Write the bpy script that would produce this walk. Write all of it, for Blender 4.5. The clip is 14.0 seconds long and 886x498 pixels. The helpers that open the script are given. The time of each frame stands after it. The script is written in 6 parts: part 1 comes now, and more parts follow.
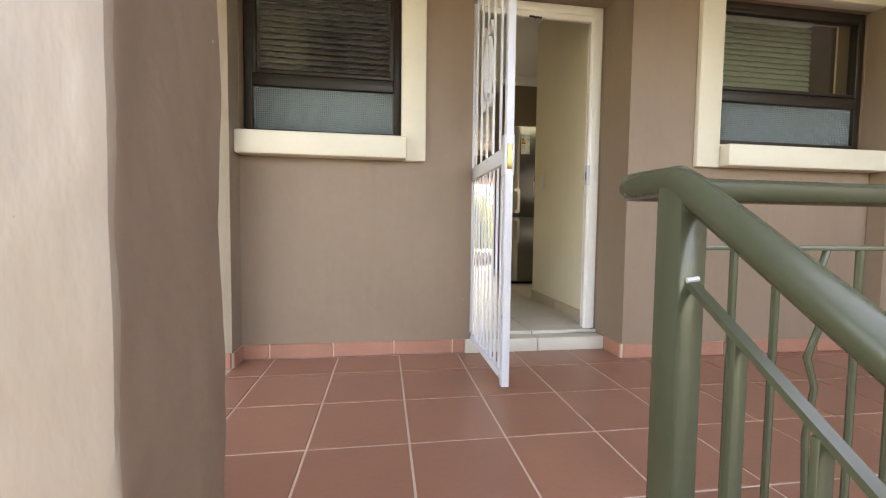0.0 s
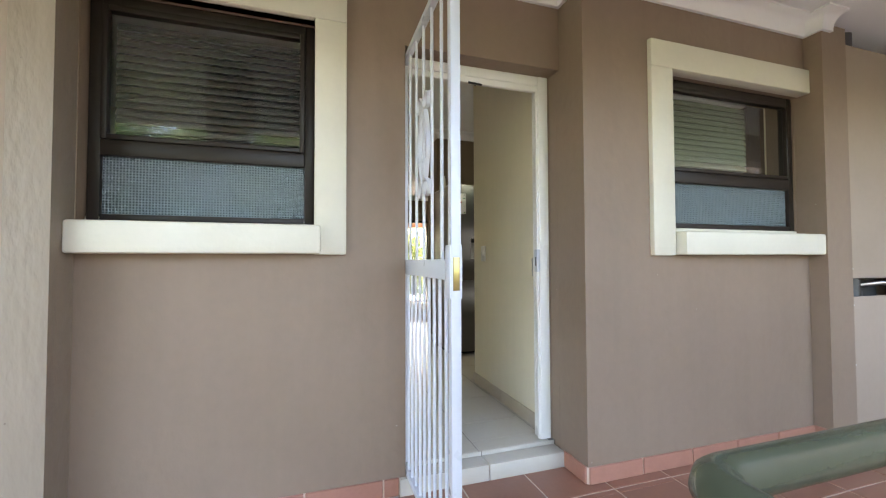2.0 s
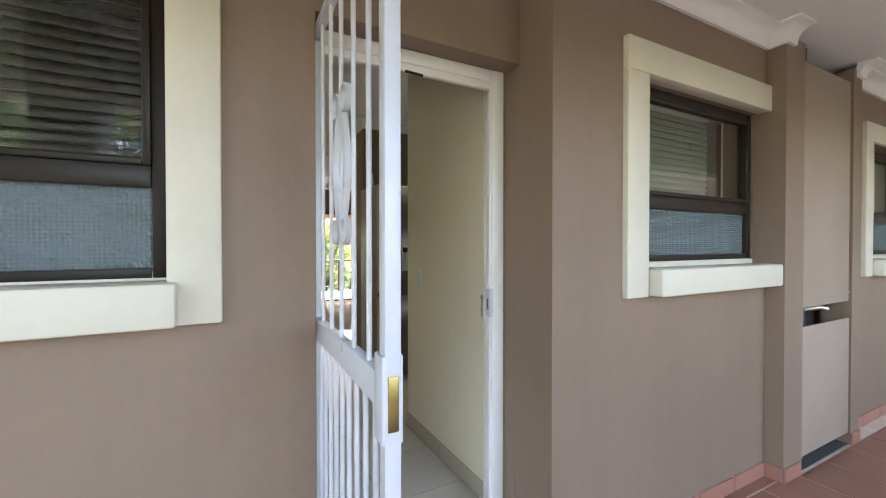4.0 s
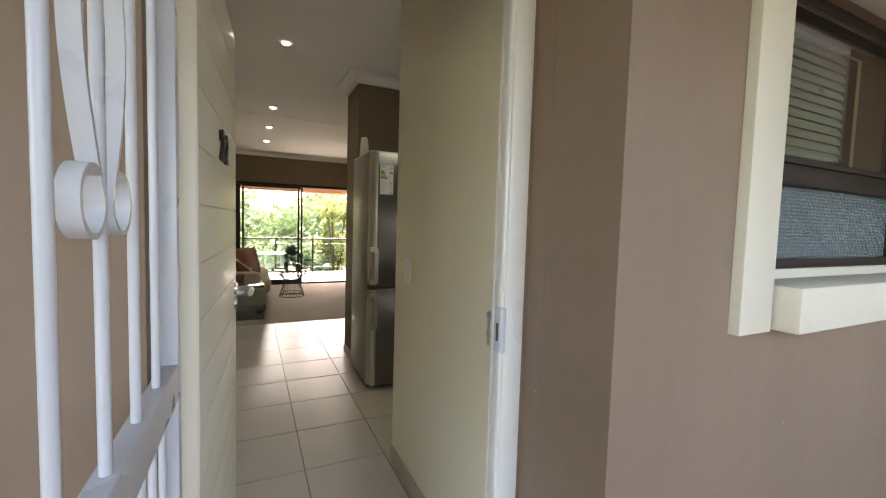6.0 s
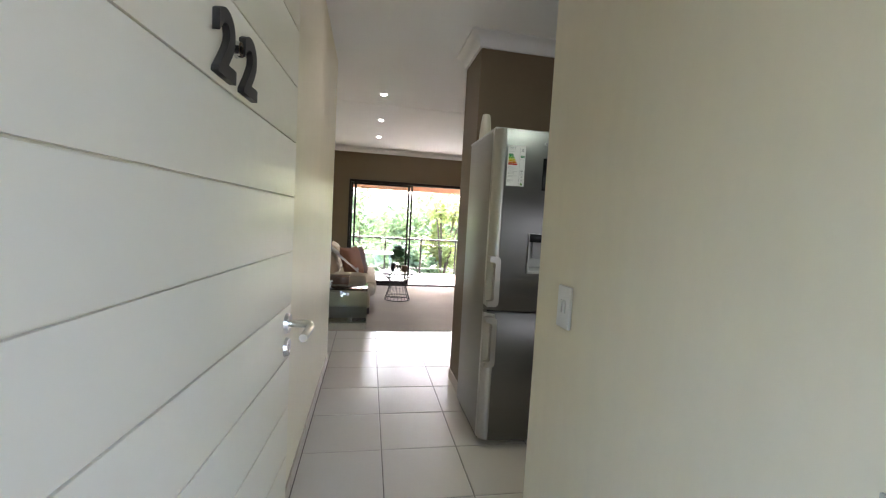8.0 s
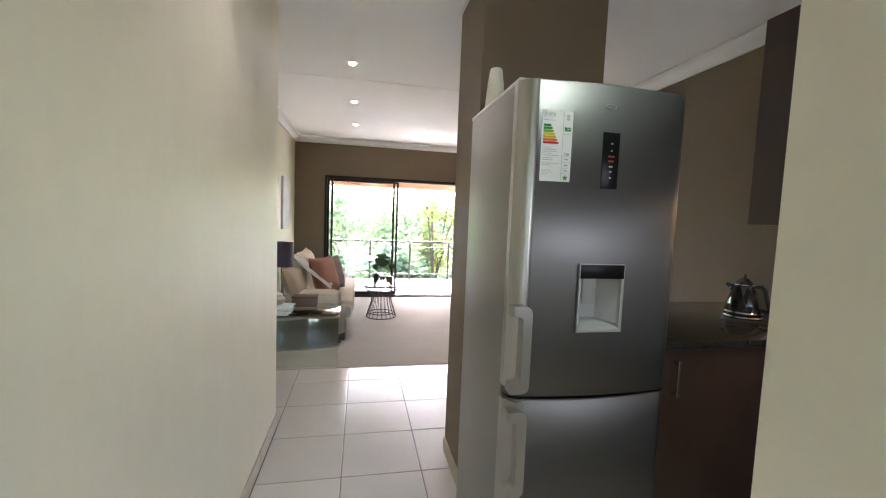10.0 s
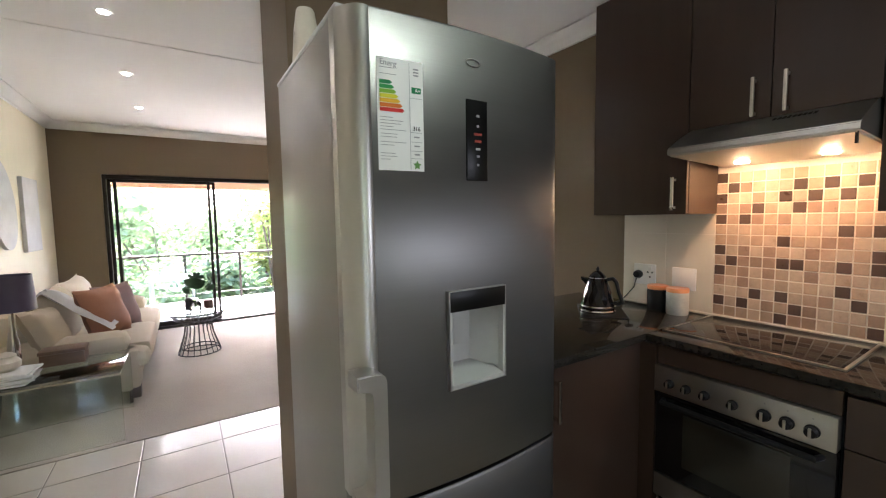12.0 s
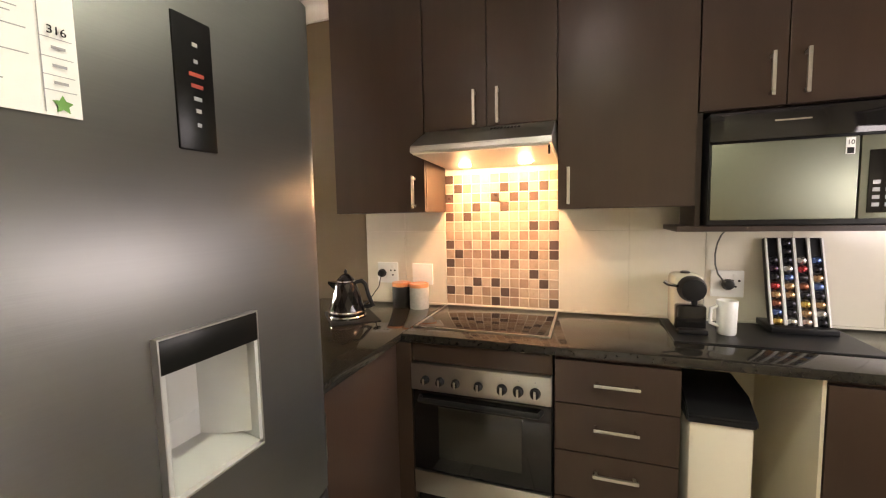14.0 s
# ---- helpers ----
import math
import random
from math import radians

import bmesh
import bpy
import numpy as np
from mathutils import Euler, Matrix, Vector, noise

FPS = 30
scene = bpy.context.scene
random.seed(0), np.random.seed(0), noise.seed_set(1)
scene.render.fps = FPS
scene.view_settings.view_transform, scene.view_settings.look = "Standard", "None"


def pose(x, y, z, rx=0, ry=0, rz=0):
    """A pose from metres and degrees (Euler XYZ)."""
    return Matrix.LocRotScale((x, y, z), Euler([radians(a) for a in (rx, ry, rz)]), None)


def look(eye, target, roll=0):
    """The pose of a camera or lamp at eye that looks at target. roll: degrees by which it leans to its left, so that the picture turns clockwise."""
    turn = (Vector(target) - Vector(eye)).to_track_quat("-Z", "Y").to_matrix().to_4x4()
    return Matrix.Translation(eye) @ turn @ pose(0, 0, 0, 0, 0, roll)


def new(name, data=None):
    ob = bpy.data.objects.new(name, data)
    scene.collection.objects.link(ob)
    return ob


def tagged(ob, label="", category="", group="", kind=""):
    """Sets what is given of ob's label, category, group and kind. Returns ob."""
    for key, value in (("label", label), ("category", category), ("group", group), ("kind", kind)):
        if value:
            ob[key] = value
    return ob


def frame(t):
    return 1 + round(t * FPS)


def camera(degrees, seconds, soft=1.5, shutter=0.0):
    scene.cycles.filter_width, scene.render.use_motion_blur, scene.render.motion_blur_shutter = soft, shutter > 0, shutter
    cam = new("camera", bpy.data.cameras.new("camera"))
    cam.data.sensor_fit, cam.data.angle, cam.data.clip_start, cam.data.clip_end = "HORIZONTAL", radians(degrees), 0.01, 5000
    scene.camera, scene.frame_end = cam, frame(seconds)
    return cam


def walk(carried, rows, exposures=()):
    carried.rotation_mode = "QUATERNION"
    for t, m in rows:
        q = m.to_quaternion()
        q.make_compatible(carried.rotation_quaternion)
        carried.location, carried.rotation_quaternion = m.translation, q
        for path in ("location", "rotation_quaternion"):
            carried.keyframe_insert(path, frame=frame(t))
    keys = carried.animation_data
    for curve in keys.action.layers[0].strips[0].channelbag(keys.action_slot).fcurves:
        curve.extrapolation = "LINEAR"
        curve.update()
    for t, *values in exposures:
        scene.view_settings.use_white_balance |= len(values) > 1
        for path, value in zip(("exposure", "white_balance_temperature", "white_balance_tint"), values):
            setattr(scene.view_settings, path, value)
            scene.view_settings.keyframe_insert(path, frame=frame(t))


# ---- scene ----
cam = camera(95.2, 14.0, soft=1.2)
PATH = [
    (0, (-0.386, -2.331, 0.752), (-0.096, -0.355, 0.646), 0.7),
    (0.5, (-0.386, -2.219, 0.851), (-0.02, -0.254, 0.789), 0.3),
    (1, (-0.338, -2.081, 0.955), (0.106, -0.131, 0.95), 0.1),
    (1.5, (-0.297, -2.001, 1.043), (0.222, -0.07, 1.075), -0.1),
    (2, (-0.294, -1.871, 1.101), (0.318, 0.032, 1.159), -0.2),
    (2.5, (-0.28, -1.778, 1.219), (0.429, 0.091, 1.28), -0.2),
    (3, (-0.244, -1.655, 1.213), (0.569, 0.171, 1.263), -0.2),
    (3.5, (-0.178, -1.499, 1.304), (0.726, 0.285, 1.325), -0.3),
    (3.7, (-0.165, -1.451, 1.345), (0.773, 0.315, 1.348), -0.2),
    (5.8, (0.25, -0.839, 1.402), (1.16, 0.938, 1.282), 1.6),
    (6, (0.29, -0.783, 1.39), (1.148, 1.02, 1.267), 1.7),
    (6.5, (0.338, -0.614, 1.399), (1.06, 1.246, 1.27), 2.4),
    (7, (0.366, -0.46, 1.389), (0.941, 1.451, 1.26), 2.9),
    (7.5, (0.408, -0.228, 1.377), (0.858, 1.716, 1.248), 3.2),
    (8, (0.42, -0.004, 1.377), (0.786, 1.957, 1.245), 3.2),
    (8.2, (0.405, 0.103, 1.37), (0.751, 2.069, 1.24), 3.4),
    (10.3, (0.635, 1.058, 1.478), (1.072, 3.003, 1.323), 1.6),
    (10.5, (0.644, 1.12, 1.48), (1.129, 3.055, 1.328), 1.1),
    (11, (0.674, 1.231, 1.484), (1.322, 3.117, 1.329), 0.3),
    (11.5, (0.746, 1.316, 1.485), (1.593, 3.121, 1.33), -0.5),
    (12, (0.82, 1.397, 1.501), (1.899, 3.074, 1.347), -0.9),
    (12.5, (0.877, 1.47, 1.494), (2.207, 2.956, 1.346), -1.2),
    (13, (0.919, 1.568, 1.488), (2.487, 2.8, 1.334), -1.1),
    (13.5, (0.949, 1.624, 1.488), (2.701, 2.576, 1.326), -1.0),
    (14, (0.959, 1.62, 1.488), (2.836, 2.29, 1.318), -1.2),
]
walk(cam, [(t, look(e, a, r)) for t, e, a, r in PATH], (
    (0, 3.95, 9400, 22), (0.7, 3.9, 8900, 21), (1.5, 4.0, 7700, 17), (3.7, 3.9, 7300, 18), (5.8, 3.75, 7700, 20), (7.0, 3.95, 7100, 18),
    (7.6, 4.15, 6800, 19), (8.2, 4.58, 6150, 19), (10.3, 4.95, 6050, 20), (12.5, 5.12, 6150, 21), (13.2, 5.7, 6900, 25), (14, 6.05, 7400, 27)))


# ---- world, sun, large lights ----
world = bpy.data.worlds.new("world")
scene.world = world
world.use_nodes = True
wn = world.node_tree.nodes
sky = wn.new("ShaderNodeTexSky")
sky.sky_type, sky.sun_disc = "NISHITA", False
SUN_EL, SUN_AZ = radians(46), radians(8)
sky.sun_elevation, sky.sun_rotation = SUN_EL, SUN_AZ
sky.air_density, sky.dust_density, sky.ozone_density = 1.0, 3.0, 1.0
wn["Background"].inputs[1].default_value = 0.15
world.node_tree.links.new(sky.outputs[0], wn["Background"].inputs[0])

sun = new("sun", bpy.data.lights.new("sun", "SUN"))
sun.data.energy, sun.data.angle, sun.data.color = 2.2, radians(0.6), (1.0, 0.95, 0.87)
sun_dir = Vector((math.sin(SUN_AZ) * math.cos(SUN_EL), math.cos(SUN_AZ) * math.cos(SUN_EL), math.sin(SUN_EL)))
sun.matrix_world = look(sun_dir * 60, (0, 0, 0))


def spot(x, y, z, watts, colour, degrees, radius=0.03):
    ob = new("spot_lamp", bpy.data.lights.new("spot_lamp", "SPOT"))
    ob.data.energy, ob.data.color, ob.data.spot_size, ob.data.shadow_soft_size = watts, colour, radians(degrees), radius
    ob.data.spot_blend = 0.6
    ob.matrix_world = pose(x, y, z)
    return ob


# the two lamps under the cooker hood and the row of ceiling downlights
HOOD_LAMPS = ((2.82, 2.165), (2.82, 1.885))
for hx, hy in HOOD_LAMPS:
    spot(hx, hy, 1.703, 0.09, (1.0, 0.46, 0.25), 116, 0.014)
DOWNLIGHTS = ((0.52, 2.45), (0.52, 4.36), (0.52, 5.48), (0.52, 6.60))
for dx, dy in DOWNLIGHTS:
    spot(dx, dy, 2.655, 0.4, (1.0, 0.94, 0.86), 110)
# the kitchen's own downlight, a little green
KITCHEN_DOWNLIGHT = (1.36, 1.58)
spot(*KITCHEN_DOWNLIGHT, 2.655, 0.95, (0.80, 1.0, 0.78), 140, 0.06)

# daylight entering by the kitchen window
day = new("kitchen_window_daylight", bpy.data.lights.new("kitchen_window_daylight", "AREA"))
day.data.shape, day.data.size, day.data.size_y, day.data.energy, day.data.color = "RECTANGLE", 1.0, 0.38, 0.24, (0.93, 0.98, 1.0)
day.matrix_world = pose(2.11, 0.088, 1.47, 90, 0, 0)


# ---- materials ----
def mat(name, col, rough=0.6, metal=0.0, var=0.08, scale=3.0, fine=60.0, bump=0.1, rnd=0.0, stretch=(1, 1, 1),
        coat=0.0, dist=0.004, spec=0.5, aniso=0.0, rvar=0.08,
        lump=0.0, chip=None, streak=0.0):
    m = bpy.data.materials.new(name)
    m.use_nodes = True
    nt = m.node_tree
    n, ln = nt.nodes, nt.links
    b = n["Principled BSDF"]
    geo, mp = n.new("ShaderNodeNewGeometry"), n.new("ShaderNodeMapping")
    mp.inputs["Scale"].default_value = stretch
    ln.new(geo.outputs["Position"], mp.inputs[0])
    big, small = n.new("ShaderNodeTexNoise"), n.new("ShaderNodeTexNoise")
    big.inputs["Scale"].default_value, big.inputs["Detail"].default_value = scale, 4
    small.inputs["Scale"].default_value, small.inputs["Detail"].default_value = fine, 3
    for k in (big, small):
        ln.new(mp.outputs[0], k.inputs[0])

    def madd(sock, mul, add):
        k = n.new("ShaderNodeMath")
        k.operation = "MULTIPLY_ADD"
        ln.new(sock, k.inputs[0])
        k.inputs[1].default_value = mul
        if hasattr(add, "links"):
            ln.new(add, k.inputs[2])
        else:
            k.inputs[2].default_value = add
        return k.outputs[0]

    v = madd(big.outputs[0], 4 * var, 1 - 2 * var)
    v = madd(small.outputs[0], 1.6 * var, v)
    v = madd(v, 1.0, -0.8 * var)
    if rnd:
        info = n.new("ShaderNodeObjectInfo")
        v = madd(v, 1.0, -rnd)
        v = madd(info.outputs["Random"], 2 * rnd, v)
    hsv = n.new("ShaderNodeHueSaturation")
    hsv.inputs["Color"].default_value = (*col, 1)
    if streak:
        # rain and dirt runs: noise drawn out downwards
        ms, sn = n.new("ShaderNodeMapping"), n.new("ShaderNodeTexNoise")
        ms.inputs["Scale"].default_value = (9, 9, 0.55)
        sn.inputs["Scale"].default_value, sn.inputs["Detail"].default_value = 1.6, 5
        ln.new(geo.outputs["Position"], ms.inputs[0])
        ln.new(ms.outputs[0], sn.inputs[0])
        v = madd(sn.outputs[0], 4 * streak, v)
        v = madd(v, 1.0, -2 * streak)
    ln.new(v, hsv.inputs["Value"])
    colour = hsv.outputs[0]
    if chip:
        # small knocks and paint spots
        cn, cr, cm = n.new("ShaderNodeTexNoise"), n.new("ShaderNodeMapRange"), n.new("ShaderNodeMix")
        cn.inputs["Scale"].default_value, cn.inputs["Detail"].default_value = chip[1], 2
        ln.new(geo.outputs["Position"], cn.inputs[0])
        ln.new(cn.outputs[0], cr.inputs[0])
        cr.inputs[1].default_value, cr.inputs[2].default_value = chip[2], chip[2] + 0.03
        cm.data_type = "RGBA"
        ln.new(cr.outputs[0], cm.inputs[0])
        ln.new(colour, cm.inputs[6])
        cm.inputs[7].default_value = (*chip[0], 1)
        colour = cm.outputs[2]
    ln.new(colour, b.inputs["Base Color"])
    ln.new(madd(big.outputs[0], 2 * rvar, rough - rvar), b.inputs["Roughness"])
    b.inputs["Metallic"].default_value = metal
    b.inputs["Coat Weight"].default_value = coat
    b.inputs["Coat Roughness"].default_value = 0.12
    b.inputs["Specular IOR Level"].default_value = spec
    b.inputs["Anisotropic"].default_value = aniso
    if bump:
        bp = n.new("ShaderNodeBump")
        bp.inputs["Strength"].default_value, bp.inputs["Distance"].default_value = bump, dist
        ln.new(madd(big.outputs[0], lump, small.outputs[0]) if lump else small.outputs[0], bp.inputs["Height"])
        ln.new(bp.outputs[0], b.inputs["Normal"])
    return m


def glow(name, col, strength):
    m = bpy.data.materials.new(name)
    m.use_nodes = True
    b = m.node_tree.nodes["Principled BSDF"]
    b.inputs["Base Color"].default_value = (0.8, 0.8, 0.8, 1)
    b.inputs["Emission Color"].default_value = (*col, 1)
    b.inputs["Emission Strength"].default_value = strength
    return m


def glass(name, col=(1, 1, 1), rough=0.0, ripple=0.0, pattern=120.0):
    m = bpy.data.materials.new(name)
    m.use_nodes = True
    n, ln = m.node_tree.nodes, m.node_tree.links
    b = n["Principled BSDF"]
    b.inputs["Base Color"].default_value = (*col, 1)
    b.inputs["Roughness"].default_value = rough
    b.inputs["Transmission Weight"].default_value = 1
    b.inputs["IOR"].default_value = 1.48
    if ripple:
        geo, bp = n.new("ShaderNodeNewGeometry"), n.new("ShaderNodeBump")
        wave = [n.new("ShaderNodeTexWave"), n.new("ShaderNodeTexWave")]
        for w, d in zip(wave, ("X", "Z")):
            w.bands_direction = d
            w.inputs["Scale"].default_value, w.inputs["Distortion"].default_value = pattern / 6.28, 0.25
            ln.new(geo.outputs["Position"], w.inputs[0])
        add = n.new("ShaderNodeMath")
        ln.new(wave[0].outputs["Fac"], add.inputs[0])
        ln.new(wave[1].outputs["Fac"], add.inputs[1])
        ln.new(add.outputs[0], bp.inputs["Height"])
        bp.inputs["Strength"].default_value, bp.inputs["Distance"].default_value = ripple, 0.004
        ln.new(bp.outputs[0], b.inputs["Normal"])
    return m


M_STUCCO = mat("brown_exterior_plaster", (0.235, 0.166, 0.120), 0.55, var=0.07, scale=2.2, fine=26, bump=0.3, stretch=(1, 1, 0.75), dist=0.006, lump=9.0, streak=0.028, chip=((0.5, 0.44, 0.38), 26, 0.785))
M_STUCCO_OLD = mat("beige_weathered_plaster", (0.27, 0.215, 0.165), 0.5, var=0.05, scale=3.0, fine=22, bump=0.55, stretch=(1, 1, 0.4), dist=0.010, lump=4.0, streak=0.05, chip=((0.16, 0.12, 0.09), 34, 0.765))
M_BOARD = mat("painted_fibre_board", (0.33, 0.255, 0.2), 0.7, var=0.05, scale=2.5, fine=30, bump=0.15)
M_TRIM = mat("cream_window_surround_paint", (0.64, 0.605, 0.505), 0.55, var=0.035, scale=4, fine=40, bump=0.25)
M_WHITE = mat("white_gloss_paint", (0.80, 0.79, 0.76), 0.3, var=0.02, scale=5, fine=50, bump=0.12)
M_GATE = mat("white_powder_coated_steel", (0.56, 0.585, 0.63), 0.3, var=0.02, scale=9, fine=90, bump=0.08)
M_CEIL = mat("white_ceiling_paint", (0.80, 0.80, 0.79), 0.85, var=0.02, scale=1.5, fine=80, bump=0.05)
M_CREAM = mat("cream_wall_paint", (0.78, 0.72, 0.56), 0.48, var=0.035, scale=1.2, fine=26, bump=0.22, stretch=(1, 1, 0.6), streak=0.015)
M_OLIVE = mat("olive_brown_wall_paint", (0.165, 0.12, 0.068), 0.6, var=0.05, scale=1.5, fine=40, bump=0.15)
M_BRONZE = mat("dark_bronze_aluminium", (0.020, 0.014, 0.011), 0.42, var=0.1, scale=8, fine=80, bump=0.05, spec=0.3)
M_TERRA = mat("terracotta_floor_tile", (0.265, 0.120, 0.076), 0.34, rvar=0.10, var=0.10, scale=3.5, fine=45, bump=0.12, rnd=0.06)
M_TERRA_SK = mat("terracotta_skirting_tile", (0.36, 0.165, 0.115), 0.42, var=0.09, scale=9, fine=60, bump=0.15, rnd=0.06)
M_GROUT = mat("pale_tile_grout", (0.58, 0.46, 0.36), 0.9, var=0.1, scale=12, fine=90)
M_GREYGROUT = mat("grey_tile_grout", (0.16, 0.145, 0.125), 0.9, var=0.1, scale=12, fine=90)
M_TILE = mat("cream_porcelain_tile", (0.50, 0.465, 0.40), 0.30, rvar=0.03, var=0.035, scale=3, fine=50, bump=0.06, rnd=0.03)
M_TILE_SK = mat("beige_skirting_tile", (0.47, 0.40, 0.31), 0.35, var=0.05, scale=5, fine=50, rnd=0.04)
M_CARPET = mat("beige_loop_carpet", (0.40, 0.355, 0.30), 0.97, var=0.07, scale=2, fine=240, bump=0.9, dist=0.006, spec=0.1)
M_GREEN = mat("olive_green_gloss_enamel", (0.052, 0.060, 0.036), 0.24, var=0.07, scale=6, fine=45, bump=0.16, chip=((0.6, 0.58, 0.5), 48, 0.80))
M_WENGE = mat("wenge_melamine", (0.050, 0.030, 0.021), 0.30, spec=0.4, rvar=0.015, var=0.07, scale=5, fine=60, bump=0.06, stretch=(3, 3, 0.25))
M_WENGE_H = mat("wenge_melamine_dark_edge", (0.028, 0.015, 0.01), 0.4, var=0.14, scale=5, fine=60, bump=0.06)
M_GRANITE = mat("polished_black_granite", (0.02, 0.018, 0.015), 0.07, var=0.35, scale=60, fine=260, bump=0.0, rvar=0.02)
M_STEEL = mat("brushed_stainless_steel", (0.185, 0.182, 0.176), 0.40, 1.0, var=0.05, scale=2, fine=90, bump=0.03, stretch=(0.05, 0.05, 4), aniso=0.5, rvar=0.03)
M_STEEL_L = mat("light_satin_steel", (0.50, 0.49, 0.465), 0.34, 1.0, var=0.04, scale=3, fine=90, bump=0.03, rvar=0.04)
M_SILVER = mat("silver_grey_painted_steel", (0.33, 0.32, 0.295), 0.42, 0.7, var=0.03, scale=2, fine=60, bump=0.05)
M_CHROME = mat("chrome", (0.62, 0.62, 0.62), 0.1, 1.0, var=0.02, bump=0.0, rvar=0.03)
M_NICKEL = mat("satin_nickel_handle", (0.62, 0.60, 0.55), 0.28, 1.0, var=0.03, bump=0.0)
M_BRASS = mat("brass", (0.36, 0.28, 0.12), 0.32, 1.0, var=0.08, scale=20, bump=0.05)
M_BLACK = mat("black_plastic", (0.010, 0.010, 0.011), 0.38, var=0.1, bump=0.0, spec=0.25)
M_BLACKGLOSS = mat("black_gloss", (0.009, 0.008, 0.008), 0.06, var=0.1, bump=0.0, rvar=0.02)
M_PANEL = mat("black_touch_panel", (0.005, 0.005, 0.005), 0.3, var=0.05, bump=0.0, spec=0.2)
M_FLEX = mat("grey_cable_sheath", (0.07, 0.07, 0.065), 0.5, var=0.05, bump=0.0)
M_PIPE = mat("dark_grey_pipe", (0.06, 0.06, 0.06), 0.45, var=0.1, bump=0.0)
M_GREYPL = mat("light_grey_plastic", (0.50, 0.50, 0.485), 0.35, var=0.03, bump=0.0)
M_WHITEPL = mat("white_plastic", (0.78, 0.78, 0.76), 0.3, var=0.02, bump=0.0)
M_PAPER = mat("white_label_paper", (0.82, 0.82, 0.80), 0.5, var=0.015, bump=0.0)
M_INK = mat("grey_ink", (0.33, 0.33, 0.34), 0.7, var=0.03, bump=0.0)
M_SPLASH = mat("cream_glazed_wall_tile", (0.68, 0.63, 0.53), 0.16, var=0.025, scale=3, fine=40, bump=0.08)
M_MOSGROUT = mat("pale_mosaic_grout", (0.80, 0.74, 0.64), 0.8, var=0.05, scale=20, fine=120)
M_MOS = [mat("mosaic_" + nm, c, 0.3, var=0.12, scale=25, fine=120, bump=0.12, rnd=0.12) for nm, c in (
    ("sand", (0.46, 0.335, 0.24)), ("beige", (0.54, 0.42, 0.32)), ("taupe", (0.33, 0.225, 0.165)), ("dark", (0.085, 0.055, 0.045)))]
M_SOFA = mat("cream_woven_upholstery", (0.50, 0.43, 0.33), 0.9, var=0.06, scale=4, fine=200, bump=0.5, spec=0.2)
M_RUST = mat("rust_velvet_cushion", (0.27, 0.115, 0.055), 0.75, var=0.1, scale=7, fine=120, bump=0.3)
M_MAUVE = mat("mauve_brown_cushion", (0.17, 0.10, 0.085), 0.8, var=0.1, scale=7, fine=120, bump=0.3)
M_THROW = mat("white_knitted_throw", (0.70, 0.69, 0.68), 0.95, var=0.06, scale=8, fine=150, bump=0.6)
M_WOODDK = mat("dark_wood", (0.05, 0.028, 0.017), 0.45, var=0.2, scale=5, fine=60, stretch=(1, 6, 6))
M_WOODBX = mat("brown_wooden_box", (0.13, 0.07, 0.038), 0.5, var=0.2, scale=5, fine=60, stretch=(1, 6, 6))
M_IRON = mat("black_wire", (0.022, 0.019, 0.017), 0.45, var=0.1, bump=0.0)
M_SHADE = mat("purple_grey_lamp_shade", (0.085, 0.065, 0.10), 0.5, var=0.06, scale=10, fine=160, bump=0.15)
M_LEAFH = mat("dark_green_house_plant_leaf", (0.022, 0.06, 0.02), 0.35, var=0.15, scale=9, fine=50)
M_CANVAS = mat("pale_grey_wall_art", (0.60, 0.60, 0.60), 0.8, var=0.08, scale=6, fine=60)
M_CERAMIC = mat("cream_ceramic", (0.60, 0.56, 0.46), 0.3, var=0.07, scale=14, fine=90)
M_SALMON = mat("salmon_painted_concrete", (0.46, 0.23, 0.16), 0.8, var=0.06)
M_CONC = mat("pale_balcony_tile", (0.52, 0.49, 0.44), 0.6, var=0.06, scale=3, fine=40)
M_PAVE = mat("grey_asphalt_paving", (0.06, 0.058, 0.054), 0.85, var=0.08, scale=0.6, fine=12)
M_GROUND = mat("grass_ground", (0.08, 0.12, 0.04), 0.95, var=0.3, scale=0.4, fine=6)
M_BARK = mat("tree_bark", (0.10, 0.07, 0.05), 0.9, var=0.25, scale=6, fine=40, bump=0.6)


def leaf_mat(name, col):
    """Foliage that lets some light through."""
    m = mat(name, col, 0.55, var=0.3, scale=0.7, fine=6, bump=0.0, rnd=0.1)
    n, ln = m.node_tree.nodes, m.node_tree.links
    b, out = n["Principled BSDF"], n["Material Output"]
    tr, mix = n.new("ShaderNodeBsdfTranslucent"), n.new("ShaderNodeMixShader")
    ln.new(b.inputs["Base Color"].links[0].from_socket, tr.inputs["Color"])
    mix.inputs[0].default_value = 0.45
    ln.new(b.outputs[0], mix.inputs[1])
    ln.new(tr.outputs[0], mix.inputs[2])
    ln.new(mix.outputs[0], out.inputs["Surface"])
    return m


